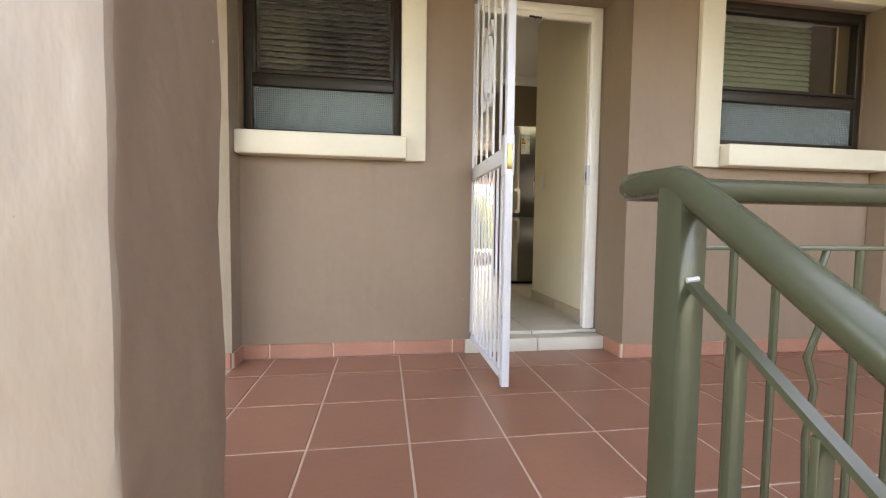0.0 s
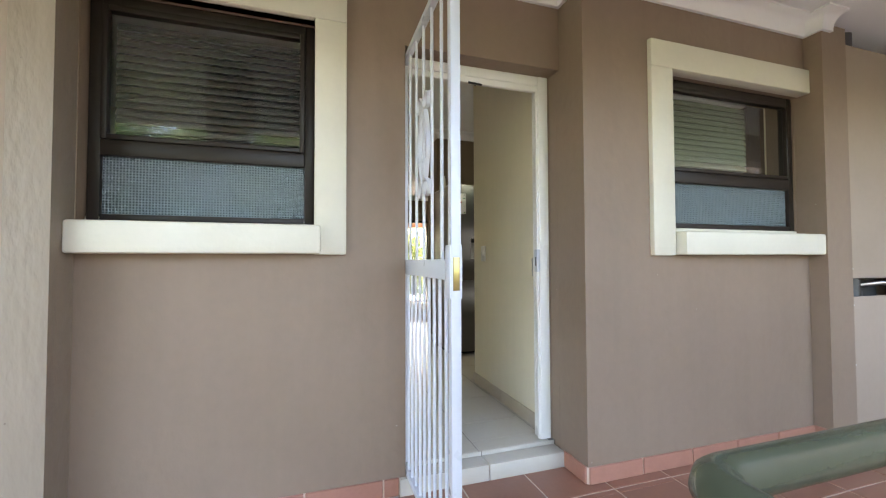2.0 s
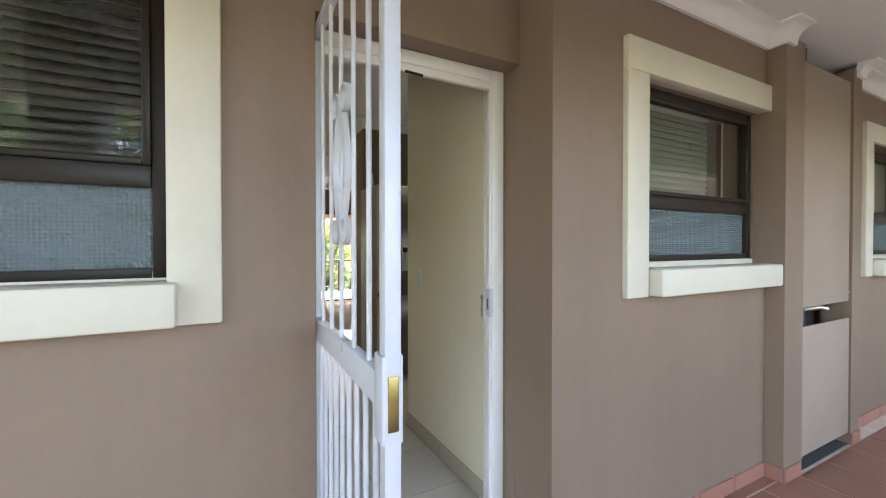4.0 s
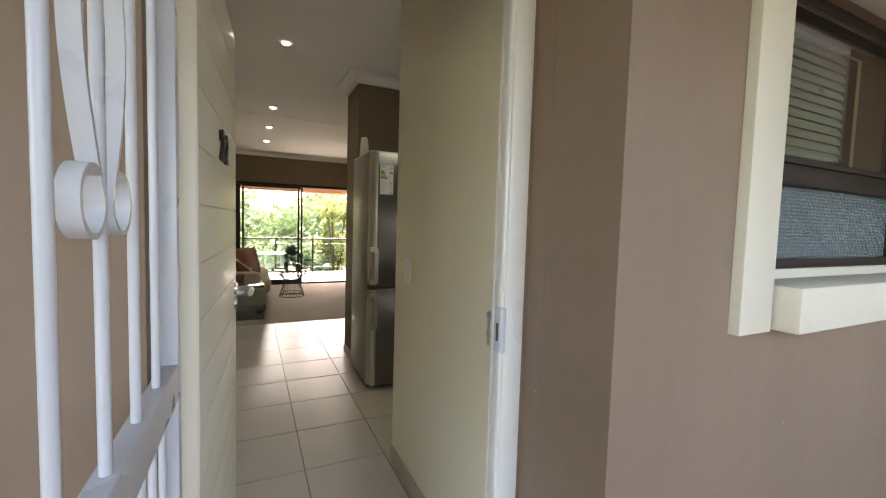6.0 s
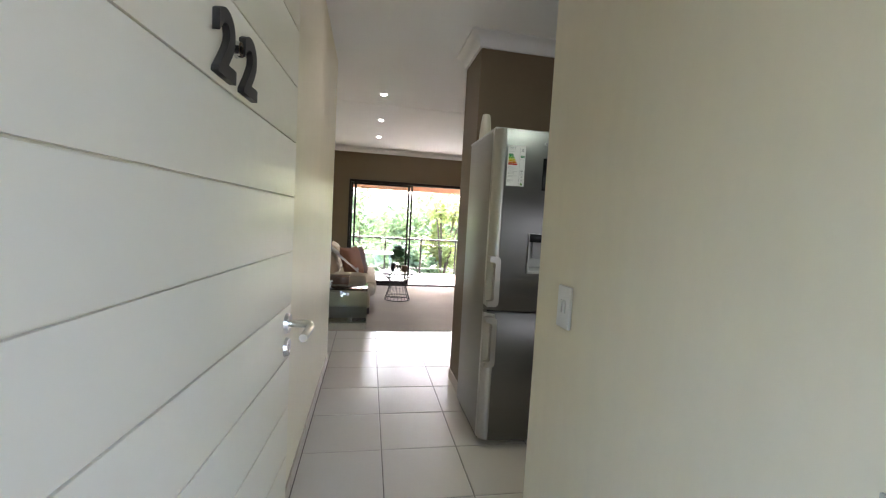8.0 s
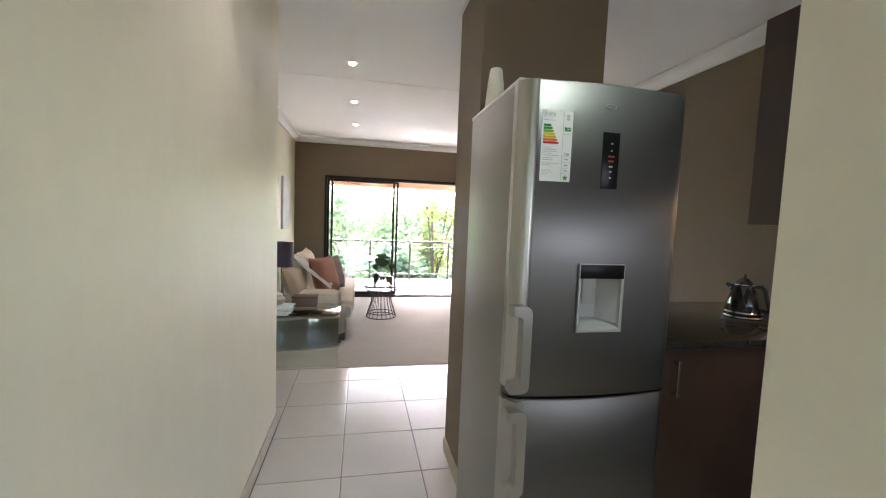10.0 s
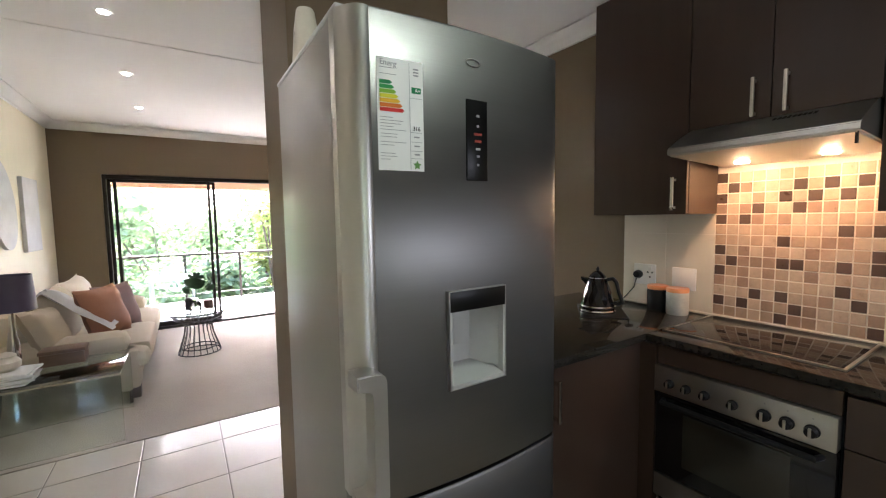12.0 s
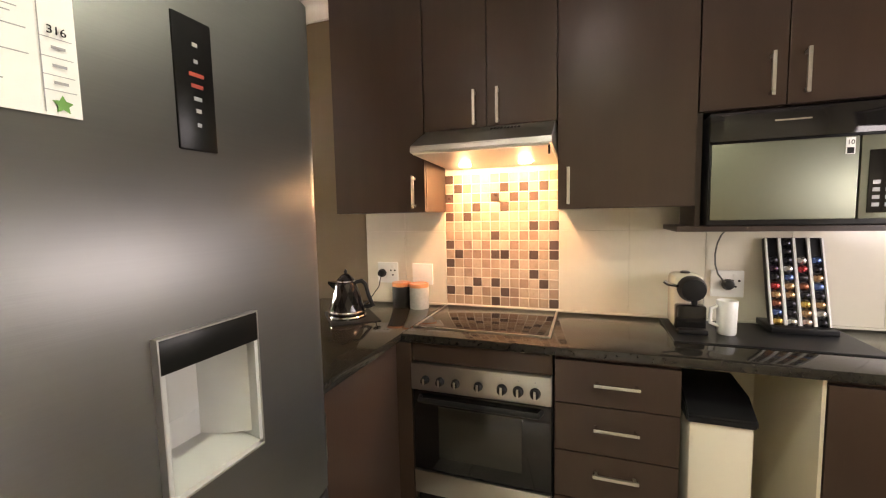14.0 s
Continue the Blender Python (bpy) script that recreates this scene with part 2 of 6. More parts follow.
M_LEAF = [leaf_mat("foliage_" + nm, c) for nm, c in (
    ("mid", (0.16, 0.22, 0.10)), ("yellow", (0.27, 0.31, 0.10)), ("dark", (0.12, 0.18, 0.09)))]
M_PANE = glass("clear_window_glass", (0.93, 0.97, 0.95))
M_TABLEGLASS = glass("green_tinted_table_glass", (0.88, 0.95, 0.92))
M_OBSCURE = glass("obscure_patterned_glass", (0.21, 0.27, 0.29), 0.10, 0.7, 170.0)
M_OBSCURE.node_tree.nodes["Principled BSDF"].inputs["Transmission Weight"].default_value = 0.3
M_SLAT = mat("dark_grey_blind_slat", (0.15, 0.155, 0.15), 0.15, 0.8, var=0.04, bump=0.0)
M_SLAT_PALE = mat("pale_green_grey_blind_slat", (0.26, 0.28, 0.20), 0.3, var=0.04, bump=0.0)
M_LAMPON = glow("lit_downlight", (1.0, 0.96, 0.88), 8.0)
M_LAMPWARM = glow("lit_hood_lamp", (1.0, 0.66, 0.34), 9.0)


# ---- mesh helpers ----
ORG = {}


def box(bm, x0, x1, y0, y1, z0, z1, r=0.0, seg=2):
    made = bmesh.ops.create_cube(bm, size=1, matrix=Matrix.LocRotScale(
        ((x0 + x1) / 2, (y0 + y1) / 2, (z0 + z1) / 2), None, (abs(x1 - x0), abs(y1 - y0), abs(z1 - z0))))
    if r > 0:
        edges = list({e for v in made["verts"] for e in v.link_edges})
        bmesh.ops.bevel(bm, geom=edges, offset=r, segments=seg, affect="EDGES", profile=0.5)
    return bm


def boxes(*rows, r=0.0):
    bm = bmesh.new()
    for row in rows:
        box(bm, *row, r=r)
    return bm


def tube(bm, pts, r, sides=12, cap=True):
    """A round bar along points."""
    pts = [Vector(p) for p in pts]
    rings = []
    ref = None
    for i, p in enumerate(pts):
        a = (pts[i] - pts[i - 1]).normalized() if i else (pts[1] - pts[0]).normalized()
        b = (pts[i + 1] - pts[i]).normalized() if i < len(pts) - 1 else a
        d = (a + b).normalized()
        if ref is None:
            ref = Vector((0, 0, 1)) if abs(d.z) < 0.9 else Vector((1, 0, 0))
        u = d.cross(ref).normalized()
        w = u.cross(d).normalized()
        ref = w
        k = 1 / max(0.5, math.sqrt(max(0.05, (1 + a.dot(b)) / 2)))
        rings.append([bm.verts.new(p + (u * math.cos(q) + w * math.sin(q)) * r * (k if 0 < i < len(pts) - 1 else 1))
                      for q in (2 * math.pi * j / sides for j in range(sides))])
    for lo, hi in zip(rings, rings[1:]):
        for j in range(sides):
            bm.faces.new((lo[j], lo[(j + 1) % sides], hi[(j + 1) % sides], hi[j]))
    if cap:
        bm.faces.new(rings[0][::-1])
        bm.faces.new(rings[-1])
    return bm


def lathe(bm, cx, cy, profile, sides=28):
    """A turned shape from (radius, z) rows."""
    rings = [[bm.verts.new((cx + r * math.cos(2 * math.pi * j / sides), cy + r * math.sin(2 * math.pi * j / sides), z))
              for j in range(sides)] for r, z in profile]
    for lo, hi in zip(rings, rings[1:]):
        for j in range(sides):
            bm.faces.new((lo[j], lo[(j + 1) % sides], hi[(j + 1) % sides], hi[j]))
    bm.faces.new(rings[0][::-1])
    bm.faces.new(rings[-1])
    return bm


def prism(bm, poly, axis, a, b):
    """Extrudes a polygon given in the two other axes along x, y or z."""
    def put(p, q, k):
        return {"x": (k, p, q), "y": (p, k, q), "z": (p, q, k)}[axis]
    lo = [bm.verts.new(put(p, q, a)) for p, q in poly]
    hi = [bm.verts.new(put(p, q, b)) for p, q in poly]
    n = len(poly)
    for j in range(n):
        bm.faces.new((lo[j], lo[(j + 1) % n], hi[(j + 1) % n], hi[j]))
    bm.faces.new(lo[::-1])
    bm.faces.new(hi)
    return bm


def pillow(bm, centre, rot, w, h, t, n=12):
    """A stuffed cushion, pinched at its corners."""
    m = Matrix.Translation(centre) @ Euler([radians(a) for a in rot]).to_matrix().to_4x4()
    for s in (1, -1):
        g = [[None] * (n + 1) for _ in range(n + 1)]
        for i in range(n + 1):
            for j in range(n + 1):
                u, v = 2 * i / n - 1, 2 * j / n - 1
                k = (1 - u ** 4) * (1 - v ** 4)
                pin = 1 - 0.10 * (1 - u * u) - 0.0
                pin2 = 1 - 0.10 * (1 - v * v)
                g[i][j] = bm.verts.new(m @ Vector((u * w / 2 * pin2, v * h / 2 * pin, s * t / 2 * k ** 0.6 + 0.008 * noise.noise((u * 3, v * 3, s)))))
        for i in range(n):
            for j in range(n):
                q = (g[i][j], g[i + 1][j], g[i + 1][j + 1], g[i][j + 1])
                bm.faces.new(q if s > 0 else q[::-1])
    bmesh.ops.remove_doubles(bm, verts=bm.verts, dist=0.002)
    return bm


def mesh_of(name, bm, material, smooth=False):
    bmesh.ops.recalc_face_normals(bm, faces=bm.faces)
    me = bpy.data.meshes.new(name)
    bm.to_mesh(me)
    bm.free()
    me.materials.append(material)
    if smooth:
        me.polygons.foreach_set("use_smooth", [True] * len(me.polygons))
        me.set_sharp_from_angle(angle=radians(40))
    return me


def part(name, bm, material, parent, label="", smooth=True):
    """A mesh, drawn in world coordinates, as a part of a thing or of a part."""
    o = ORG[parent.name]
    bmesh.ops.translate(bm, verts=bm.verts, vec=-o)
    ob = new(name, mesh_of(name, bm, material, smooth))
    ob.parent = parent
    ORG[ob.name] = o
    return tagged(ob, label)


def thing(name, base, label, category, group="", kind=""):
    ob = new(name)
    ob.location = base
    ORG[ob.name] = Vector(base)
    return tagged(ob, label, category, group, kind)


def solid(name, bm, material, label, category, kind="structure", group="", smooth=False):
    """A thing or a piece of the setting that is one mesh."""
    ob = new(name, mesh_of(name, bm, material, smooth))
    ORG[ob.name] = Vector((0, 0, 0))
    return tagged(ob, label, category, group, kind)


TILE_MESH = {}


def tile_piece(name, parent, material, x0, x1, y0, y1, z, h=0.008, c=0.003):
    """One floor tile with a chamfered edge; alike tiles share a mesh."""
    key = (name, material.name, round(x1 - x0, 3), round(y1 - y0, 3), h)
    if key not in TILE_MESH:
        a, b = (x1 - x0) / 2, (y1 - y0) / 2
        v = [(s * a, t * b, -h) for s, t in ((-1, -1), (1, -1), (1, 1), (-1, 1))]
        v += [(s * a, t * b, -c * 0.5) for s, t in ((-1, -1), (1, -1), (1, 1), (-1, 1))]
        v += [(s * (a - c), t * (b - c), 0) for s, t in ((-1, -1), (1, -1), (1, 1), (-1, 1))]
        fc = [(8, 9, 10, 11)]
        for lo in (0, 4):
            fc += [(lo + j, lo + (j + 1) % 4, lo + 4 + (j + 1) % 4, lo + 4 + j) for j in range(4)]
        me = bpy.data.meshes.new(name)
        me.from_pydata(v, [], fc)
        me.materials.append(material)
        TILE_MESH[key] = me
    ob = new(name, TILE_MESH[key])
    ob.parent = parent
    ob.location = ((x0 + x1) / 2, (y0 + y1) / 2, z + random.uniform(-0.0004, 0.0004))
    return ob


def tile_floor(name, parent, material, x0, x1, y0, y1, ox, oy, pitch, joint, z, pitch_y=None):
    py = pitch_y or pitch
    i0, i1 = math.floor((x0 - ox) / pitch), math.ceil((x1 - ox) / pitch)
    j0, j1 = math.floor((y0 - oy) / py), math.ceil((y1 - oy) / py)
    for i in range(i0, i1):
        for j in range(j0, j1):
            a, b = max(x0, ox + i * pitch + joint / 2), min(x1, ox + (i + 1) * pitch - joint / 2)
            c, d = max(y0, oy + j * py + joint / 2), min(y1, oy + (j + 1) * py - joint / 2)
            if b - a > 0.02 and d - c > 0.02:
                tile_piece(name, parent, material, a, b, c, d, z)


def sweep(bm, path, profile, side):
    """A moulding along a level path of (x, y): profile rows are (distance into the room, z). side: +1 when the room lies to the left."""
    pts = [Vector((p[0], p[1])) for p in path]
    rows = []
    for i, p in enumerate(pts):
        a = (pts[i] - pts[i - 1]).normalized() if i else (pts[1] - pts[0]).normalized()
        b = (pts[i + 1] - pts[i]).normalized() if i < len(pts) - 1 else a
        na, nb = Vector((-a.y, a.x)) * side, Vector((-b.y, b.x)) * side
        k = (na + nb) / (1 + na.dot(nb))
        rows.append([bm.verts.new((p.x + k.x * d, p.y + k.y * d, z)) for d, z in profile])
    n = len(profile)
    for lo, hi in zip(rows, rows[1:]):
        for j in range(n):
            bm.faces.new((lo[j], lo[(j + 1) % n], hi[(j + 1) % n], hi[j]))
    bm.faces.new(rows[0])
    bm.faces.new(rows[-1][::-1])
    return bm


def cove(top, size=0.09):
    """Profile of a plaster cornice under a ceiling."""
    s = size
    arc = [(0.018 + (s - 0.03) * (1 - math.cos(q)), top - s + 0.016 + (s - 0.03) * math.sin(q)) for q in (0, 0.4, 0.8, 1.2, 1.57)]
    return [(0, top - s), (0.018, top - s), (0.018, top - s + 0.012)] + arc + [(s, top - 0.012), (s, top - 0.001), (0, top - 0.001)]


# ---- the large structure: landing ----
F = 0.10          # the flat's floor above the landing
CEIL_L = 2.60     # ceiling of the landing
CEIL = 2.67       # ceiling of the flat
WL, WR, WD = 0.04, -0.165, -0.262   # faces of the wall beside the door, the kitchen wall, the service duct
XR = 2.97         # kitchen and lounge side wall
XH = 0.11         # hall wall
XS = -0.42        # lounge wall behind the sofa
YF = 7.75         # far wall of the lounge

ground = solid("ground", boxes((-400, 400, -400, 400, -3.2, -3.0)), M_GROUND, "wide green lawn around the building", "ground")

# unseen forecourt, added dark so that little light bounces up to the landing
solid("pavement", boxes((-25, 25, -40, -2.0, -3.0, -2.96)), M_PAVE, "unseen dark grey forecourt added below the landing to limit bounced light", "pavement")
landing = solid("floor_landing", boxes((-3.2, 6.6, -1.62, 0.25, -0.22, -0.0035)), M_GROUT, "landing floor of terracotta tiles with pale joints", "floor")

bm = bmesh.new()
for k in range(1, 9):
    box(bm, -0.78, 0.20, -1.62 - 0.28 * k, -1.62 - 0.28 * (k - 1) + 0.02, -0.175 * k - 0.2, -0.175 * k, r=0.006)
box(bm, -3.2, 0.20, -6.2, -1.62 - 0.28 * 8 + 0.02, -1.8, -0.175 * 9)
solid("stairs", bm, M_TERRA, "flight of terracotta tiled stairs up to the landing", "stairs")



def pillar(x0, x1, y0, y1, z0, z1):
    """A hand-plastered pillar: uneven faces and a worn, wavering edge."""
    bm = bmesh.new()
    r = 0.016
    per = []
    nx, ny = 16, 22
    for k in range(nx + 1):
        per.append((x0 + r + (x1 - x0 - 2 * r) * k / nx, y0, 0, -1))
    per.append((x1 - r * 0.3, y0 + r * 0.3, 0.7, -0.7))
    for k in range(ny + 1):
        per.append((x1, y0 + r + (y1 - y0 - 2 * r) * k / ny, 1, 0))
    for k in range(nx + 1):
        per.append((x1 - r - (x1 - x0 - 2 * r) * k / nx, y1, 0, 1))
    for k in range(ny + 1):
        per.append((x0, y1 - r - (y1 - y0 - 2 * r) * k / ny, -1, 0))
    rows = []
    zs = [z0] + [-0.6 + (z1 + 0.6) * k / 110 for k in range(111)]
    for z in zs:
        row = []
        for x, y, ax, ay in per:
            d = 0.010 * noise.noise((x * 4, y * 4, z * 2.2)) + 0.0045 * noise.noise((x * 13, y * 13, z * 6)) + 0.0025 * noise.noise((x * 30, y * 30, z * 9))
            edge = max(0.0, 1 - math.hypot(x - x1, y - y0) / 0.06)
            d += edge * (0.010 * noise.noise((3.1, 7.7, z * 7)) + 0.004 * noise.noise((1.3, 2.2, z * 23)))
            row.append(bm.verts.new((x + ax * d, y + ay * d, z)))
        rows.append(row)
    n = len(per)
    for lo, hi in zip(rows, rows[1:]):
        for j in range(n):
            bm.faces.new((lo[j], lo[(j + 1) % n], hi[(j + 1) % n], hi[j]))
    bm.faces.new(rows[0][::-1])
    bm.faces.new(rows[-1])
    return bm


wall_pillar = solid("wall_pillar", pillar(-1.06, -0.772, -1.69, -1.275, -3.0, CEIL_L), M_STUCCO_OLD, "thick plastered pillar, worn beige in front and darker brown on its right side", "pillar", smooth=True)
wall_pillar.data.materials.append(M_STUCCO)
# faces turned to +x take the darker brown plaster, the others stay beige
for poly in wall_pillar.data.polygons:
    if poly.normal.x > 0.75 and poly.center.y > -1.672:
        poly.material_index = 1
# unseen wall, added to keep sky light from the right off the doorway
solid("wall_wing", boxes((6.7, 7.0, -9.0, 2.5, -3.0, 5.6)), M_STUCCO, "unseen brown wall added to block sky light from the right of the landing", "wall")
# the second box is an unseen edge beam, added to cut the high sky light
solid("ceiling_landing", boxes((-3.2, 6.6, -1.95, 0.04, CEIL_L, CEIL_L + 0.12), (-3.2, 6.6, -1.95, -1.73, 2.28, CEIL_L)), M_CEIL, "flat white painted ceiling over the landing, with an unseen edge beam added to cut sky light", "ceiling")

# facade beside the door, with the window opening
W1 = (-1.165, -0.29, 1.255, 2.20)
D = (0.13, 1.0, 2.155)      # door recess: left, right, top
solid("wall_front_1", boxes(
    (-1.30, W1[0], WL, 0.20, 0, CEIL_L + 0.12), (W1[0], W1[1], WL, 0.20, 0, W1[2]), (W1[0], W1[1], WL, 0.20, W1[3], CEIL_L + 0.12),
    (W1[1], D[0], WL, 0.20, 0, CEIL_L + 0.12), (D[0], D[1], WL, 0.20, D[2], CEIL_L + 0.12), (1.0, 1.012, 0.071, 0.2, 0, CEIL_L + 0.12), (0.9895, 1.0, 0.144, 0.2, 0, D[2])),
    M_STUCCO, "brown plastered front wall beside the door", "wall")
W2 = (1.56, 2.655, 1.25, 2.14)
solid("wall_front_2", boxes(
    (1.0, W2[0], WR, 0.07, 0, CEIL_L + 0.12), (W2[0], W2[1], WR, 0.07, 0, W2[2]), (W2[0], W2[1], WR, 0.07, W2[3], CEIL_L + 0.12),
    (W2[1], 3.1, -0.10, 0.07, 0, CEIL_L + 0.12)),
    M_STUCCO, "brown plastered kitchen wall with a window", "wall")
# service ducts: left and right
solid("wall_duct_1", boxes((-1.30, -1.168, -0.110, WL, 0, CEIL_L)), M_STUCCO_OLD, "plastered corner of the service duct", "wall")
solid("wall_duct_1_back", boxes((-3.2, -1.30, WL, 0.2, 0, CEIL_L)), M_STUCCO, "plastered wall behind the service duct", "wall")
solid("wall_duct_2", boxes((2.66, 2.885, WD, -0.10, 0, CEIL_L - 0.05), (3.60, 3.735, WD, -0.10, 0, CEIL_L - 0.05)), M_STUCCO, "plastered sides of the service duct", "wall")
solid("wall_front_3", boxes((3.735, 4.16, -0.18, 0.07, 0, CEIL_L), (4.16, 5.2, -0.18, 0.07, 0, 1.25), (4.16, 5.2, -0.18, 0.07, 2.14, CEIL_L), (5.2, 6.6, -0.18, 0.07, 0, CEIL_L),
      (3.1, 3.735, -0.02, 0.07, 0, CEIL_L)), M_STUCCO, "brown plastered wall of the next flat", "wall")
solid("wall_room_3", boxes((3.1, 6.6, 2.4, 2.5, 0, CEIL_L), (6.6, 6.7, -1.6, 2.5, 0, CEIL_L), (3.1, 6.6, 0.07, 2.4, CEIL_L - 0.1, CEIL_L), (3.1, 6.6, 0.07, 2.4, -0.1, 0.0)), M_CREAM, "plain walls of the next flat's room", "wall")

# cornices of the landing
bm = bmesh.new()
sweep(bm, [(-1.168, WL), (1.0, WL), (1.0, WR), (2.66, WR), (2.66, WD - 0.0), (2.74, WD)], cove(CEIL_L, 0.10), -1)
solid("trim_cornice_landing", bm, M_CEIL, "white plaster cove cornice along the landing wall", "cornice", smooth=True)
bm = bmesh.new()
sweep(bm, [(3.64, WD), (3.735, WD), (3.735, -0.18), (6.6, -0.18)], cove(CEIL_L, 0.10), -1)
solid("trim_cornice_landing_2", bm, M_CEIL, "white plaster cove cornice beyond the duct", "cornice", smooth=True)

# ---- the flat ----
solid("floor", boxes((XH, XR, 0.122, 4.57, -0.1, F - 0.0035)), M_GREYGROUT, "hall and kitchen floor of cream porcelain tiles", "floor")
solid("floor_carpet", boxes((XS, XR, 4.575, YF, -0.1, F + 0.004)), M_CARPET, "beige fitted carpet of the lounge", "carpet")
solid("floor_rooms", boxes((-2.6, XS, 0.2, YF, -0.1, F - 0.01), (XS, XH, 0.2, 4.575, -0.1, F - 0.01)), M_GREYGROUT, "plain floor under the side rooms", "floor")
solid("ceiling", boxes((-2.6, 3.1, 0.04, YF + 0.2, CEIL, CEIL + 0.12), (XS, 3.1, 4.745, 4.765, CEIL - 0.004, CEIL)), M_CEIL, "white painted plasterboard ceiling with a fine joint", "ceiling")
solid("wall_hall_left", boxes((0.0, XH, 0.2, 3.6, 0, CEIL), (XS, 0.0, 3.5, 3.6, 0, CEIL)), M_CREAM, "cream painted hall wall", "wall")
solid("wall_hall_right", boxes((0.985, 1.095, 0.2, 1.255, 0, CEIL), (0.955, 0.985, 0.2165, 0.24, 0, CEIL)), M_CREAM, "cream painted wall between hall and kitchen", "wall")
solid("wall_kitchen_return", boxes((1.0125, 1.095, 0.083, 0.2, 0, CEIL)), M_CREAM, "cream painted return beside the kitchen window", "wall")
solid("wall_inner_front", boxes((1.095, W2[0], 0.07, 0.082, 0, CEIL), (W2[0], W2[1], 0.07, 0.082, 0, W2[2]), (W2[0], W2[1], 0.07, 0.082, W2[3], CEIL), (W2[1], XR, 0.07, 0.082, 0, CEIL)), M_CREAM, "cream inner face of the kitchen window wall", "wall")
solid("wall_lounge_left", boxes((XS - 0.12, XS, 3.6, YF + 0.2, 0, CEIL)), M_CREAM, "cream lounge wall behind the sofa", "wall")
solid("wall_side", boxes((XR, XR + 0.13, -0.02, YF + 0.2, 0, CEIL)), M_OLIVE, "olive brown painted side wall", "wall")
SD = (0.035, 2.45, 2.09)
solid("wall_far", boxes((XS, SD[0], YF, YF + 0.2, 0, CEIL), (SD[0], SD[1], YF, YF + 0.2, SD[2], CEIL), (SD[1], XR, YF, YF + 0.2, 0, CEIL)), M_OLIVE, "olive brown accent wall around the sliding door", "wall")
solid("wall_partition", boxes((1.13, 1.74, 2.765, 3.20, 0, CEIL), r=0.004), M_OLIVE, "olive brown partition behind the fridge", "wall")
solid("wall_bedroom", boxes((-2.7, -2.6, 0.2, YF, 0, CEIL), (-2.6, 0.0, 3.0, 3.1, 0, CEIL)), M_CREAM, "plain walls of the room behind the front window", "wall")

bm = bmesh.new()
sweep(bm, [(XS, 3.6), (XS, YF), (XR, YF), (XR, 0.082), (1.095, 0.082), (1.095, 1.255), (0.985, 1.255), (0.985, 0.24)], cove(CEIL), -1)
solid("trim_cornice", bm, M_CEIL, "white plaster cove cornice round the rooms", "cornice", smooth=True)
bm = bmesh.new()
sweep(bm, [(1.13, 3.20), (1.13, 2.765), (1.74, 2.765), (1.74, 3.20)], cove(CEIL), -1)
solid("trim_cornice_partition", bm, M_CEIL, "white cove cornice round the partition", "cornice", smooth=True)

# balcony
solid("floor_balcony", boxes((-2.0, 4.5, YF + 0.2, 9.85, -0.15, F - 0.01)), M_CONC, "pale tiled balcony floor in bright light", "floor")
solid("ceiling_balcony", boxes((-2.0, 4.5, YF + 0.2, 9.6, 2.52, 2.65), (-2.0, 4.5, 9.6, 9.85, 2.07, 2.65)), M_SALMON, "salmon painted balcony ceiling and edge beam", "ceiling")


DJ = 0.138        # face of the hinge jamb


def moulded_frame():
    """The door frame: jambs and head with a stepped rebate."""
    fr = thing("door_frame", (0.54, 0.13, F), "white painted timber door frame with a stepped moulding", "door frame", kind="structure")
    x0, x1, zt = D[0], D[1], D[2]
    bm = bmesh.new()
    box(bm, 0.1105, DJ, 0.2005, 0.277, F, zt, r=0.003)
    box(bm, 0.1305, DJ, 0.182, 0.2, F, zt, r=0.003)
    box(bm, 0.1305, DJ + 0.008, 0.168, 0.186, F, zt, r=0.004)
    part("jamb", bm, M_WHITE, fr)
    bm = bmesh.new()
    for a, b, c, d in ((0.926, 0.989, 0.140, 0.199), (0.918, 0.94, 0.150, 0.172), (0.927, 0.9845, 0.1995, 0.216)):
        box(bm, a, b, c, d, F, zt, r=0.006)
    part("jamb", bm, M_WHITE, fr)
    bm = bmesh.new()
    box(bm, DJ, 0.926, 0.150, 0.18, zt - 0.087, zt, r=0.006)
    box(bm, DJ, 0.926, 0.140, 0.235, zt - 0.055, zt - 0.001, r=0.006)
    part("head", bm, M_WHITE, fr)
    bm = bmesh.new()
    box(bm, 0.909, 0.9275, 0.136, 0.170, 1.037, 1.163, r=0.003)
    keep = part("strike_box", bm, M_GATE, fr, "white steel strike box of the gate lock")
    part("slot", boxes((0.9075, 0.9105, 0.146, 0.156, 1.07, 1.12)), M_PIPE, keep)
    bm = bmesh.new()
    tube(bm, [(0.50, 0.14, 2.064), (0.58, 0.145, 2.062)], 0.006, 6)
    tube(bm, [(0.535, 0.13, 2.058), (0.55, 0.165, 2.064)], 0.005, 6)
    part("catch", bm, M_BLACK, fr, "black metal catch on the door head")
    return fr


moulded_frame()


M_DOOR = mat("cream_door_enamel", (0.72, 0.67, 0.55), 0.42, var=0.025, scale=2, fine=30, bump=0.12)


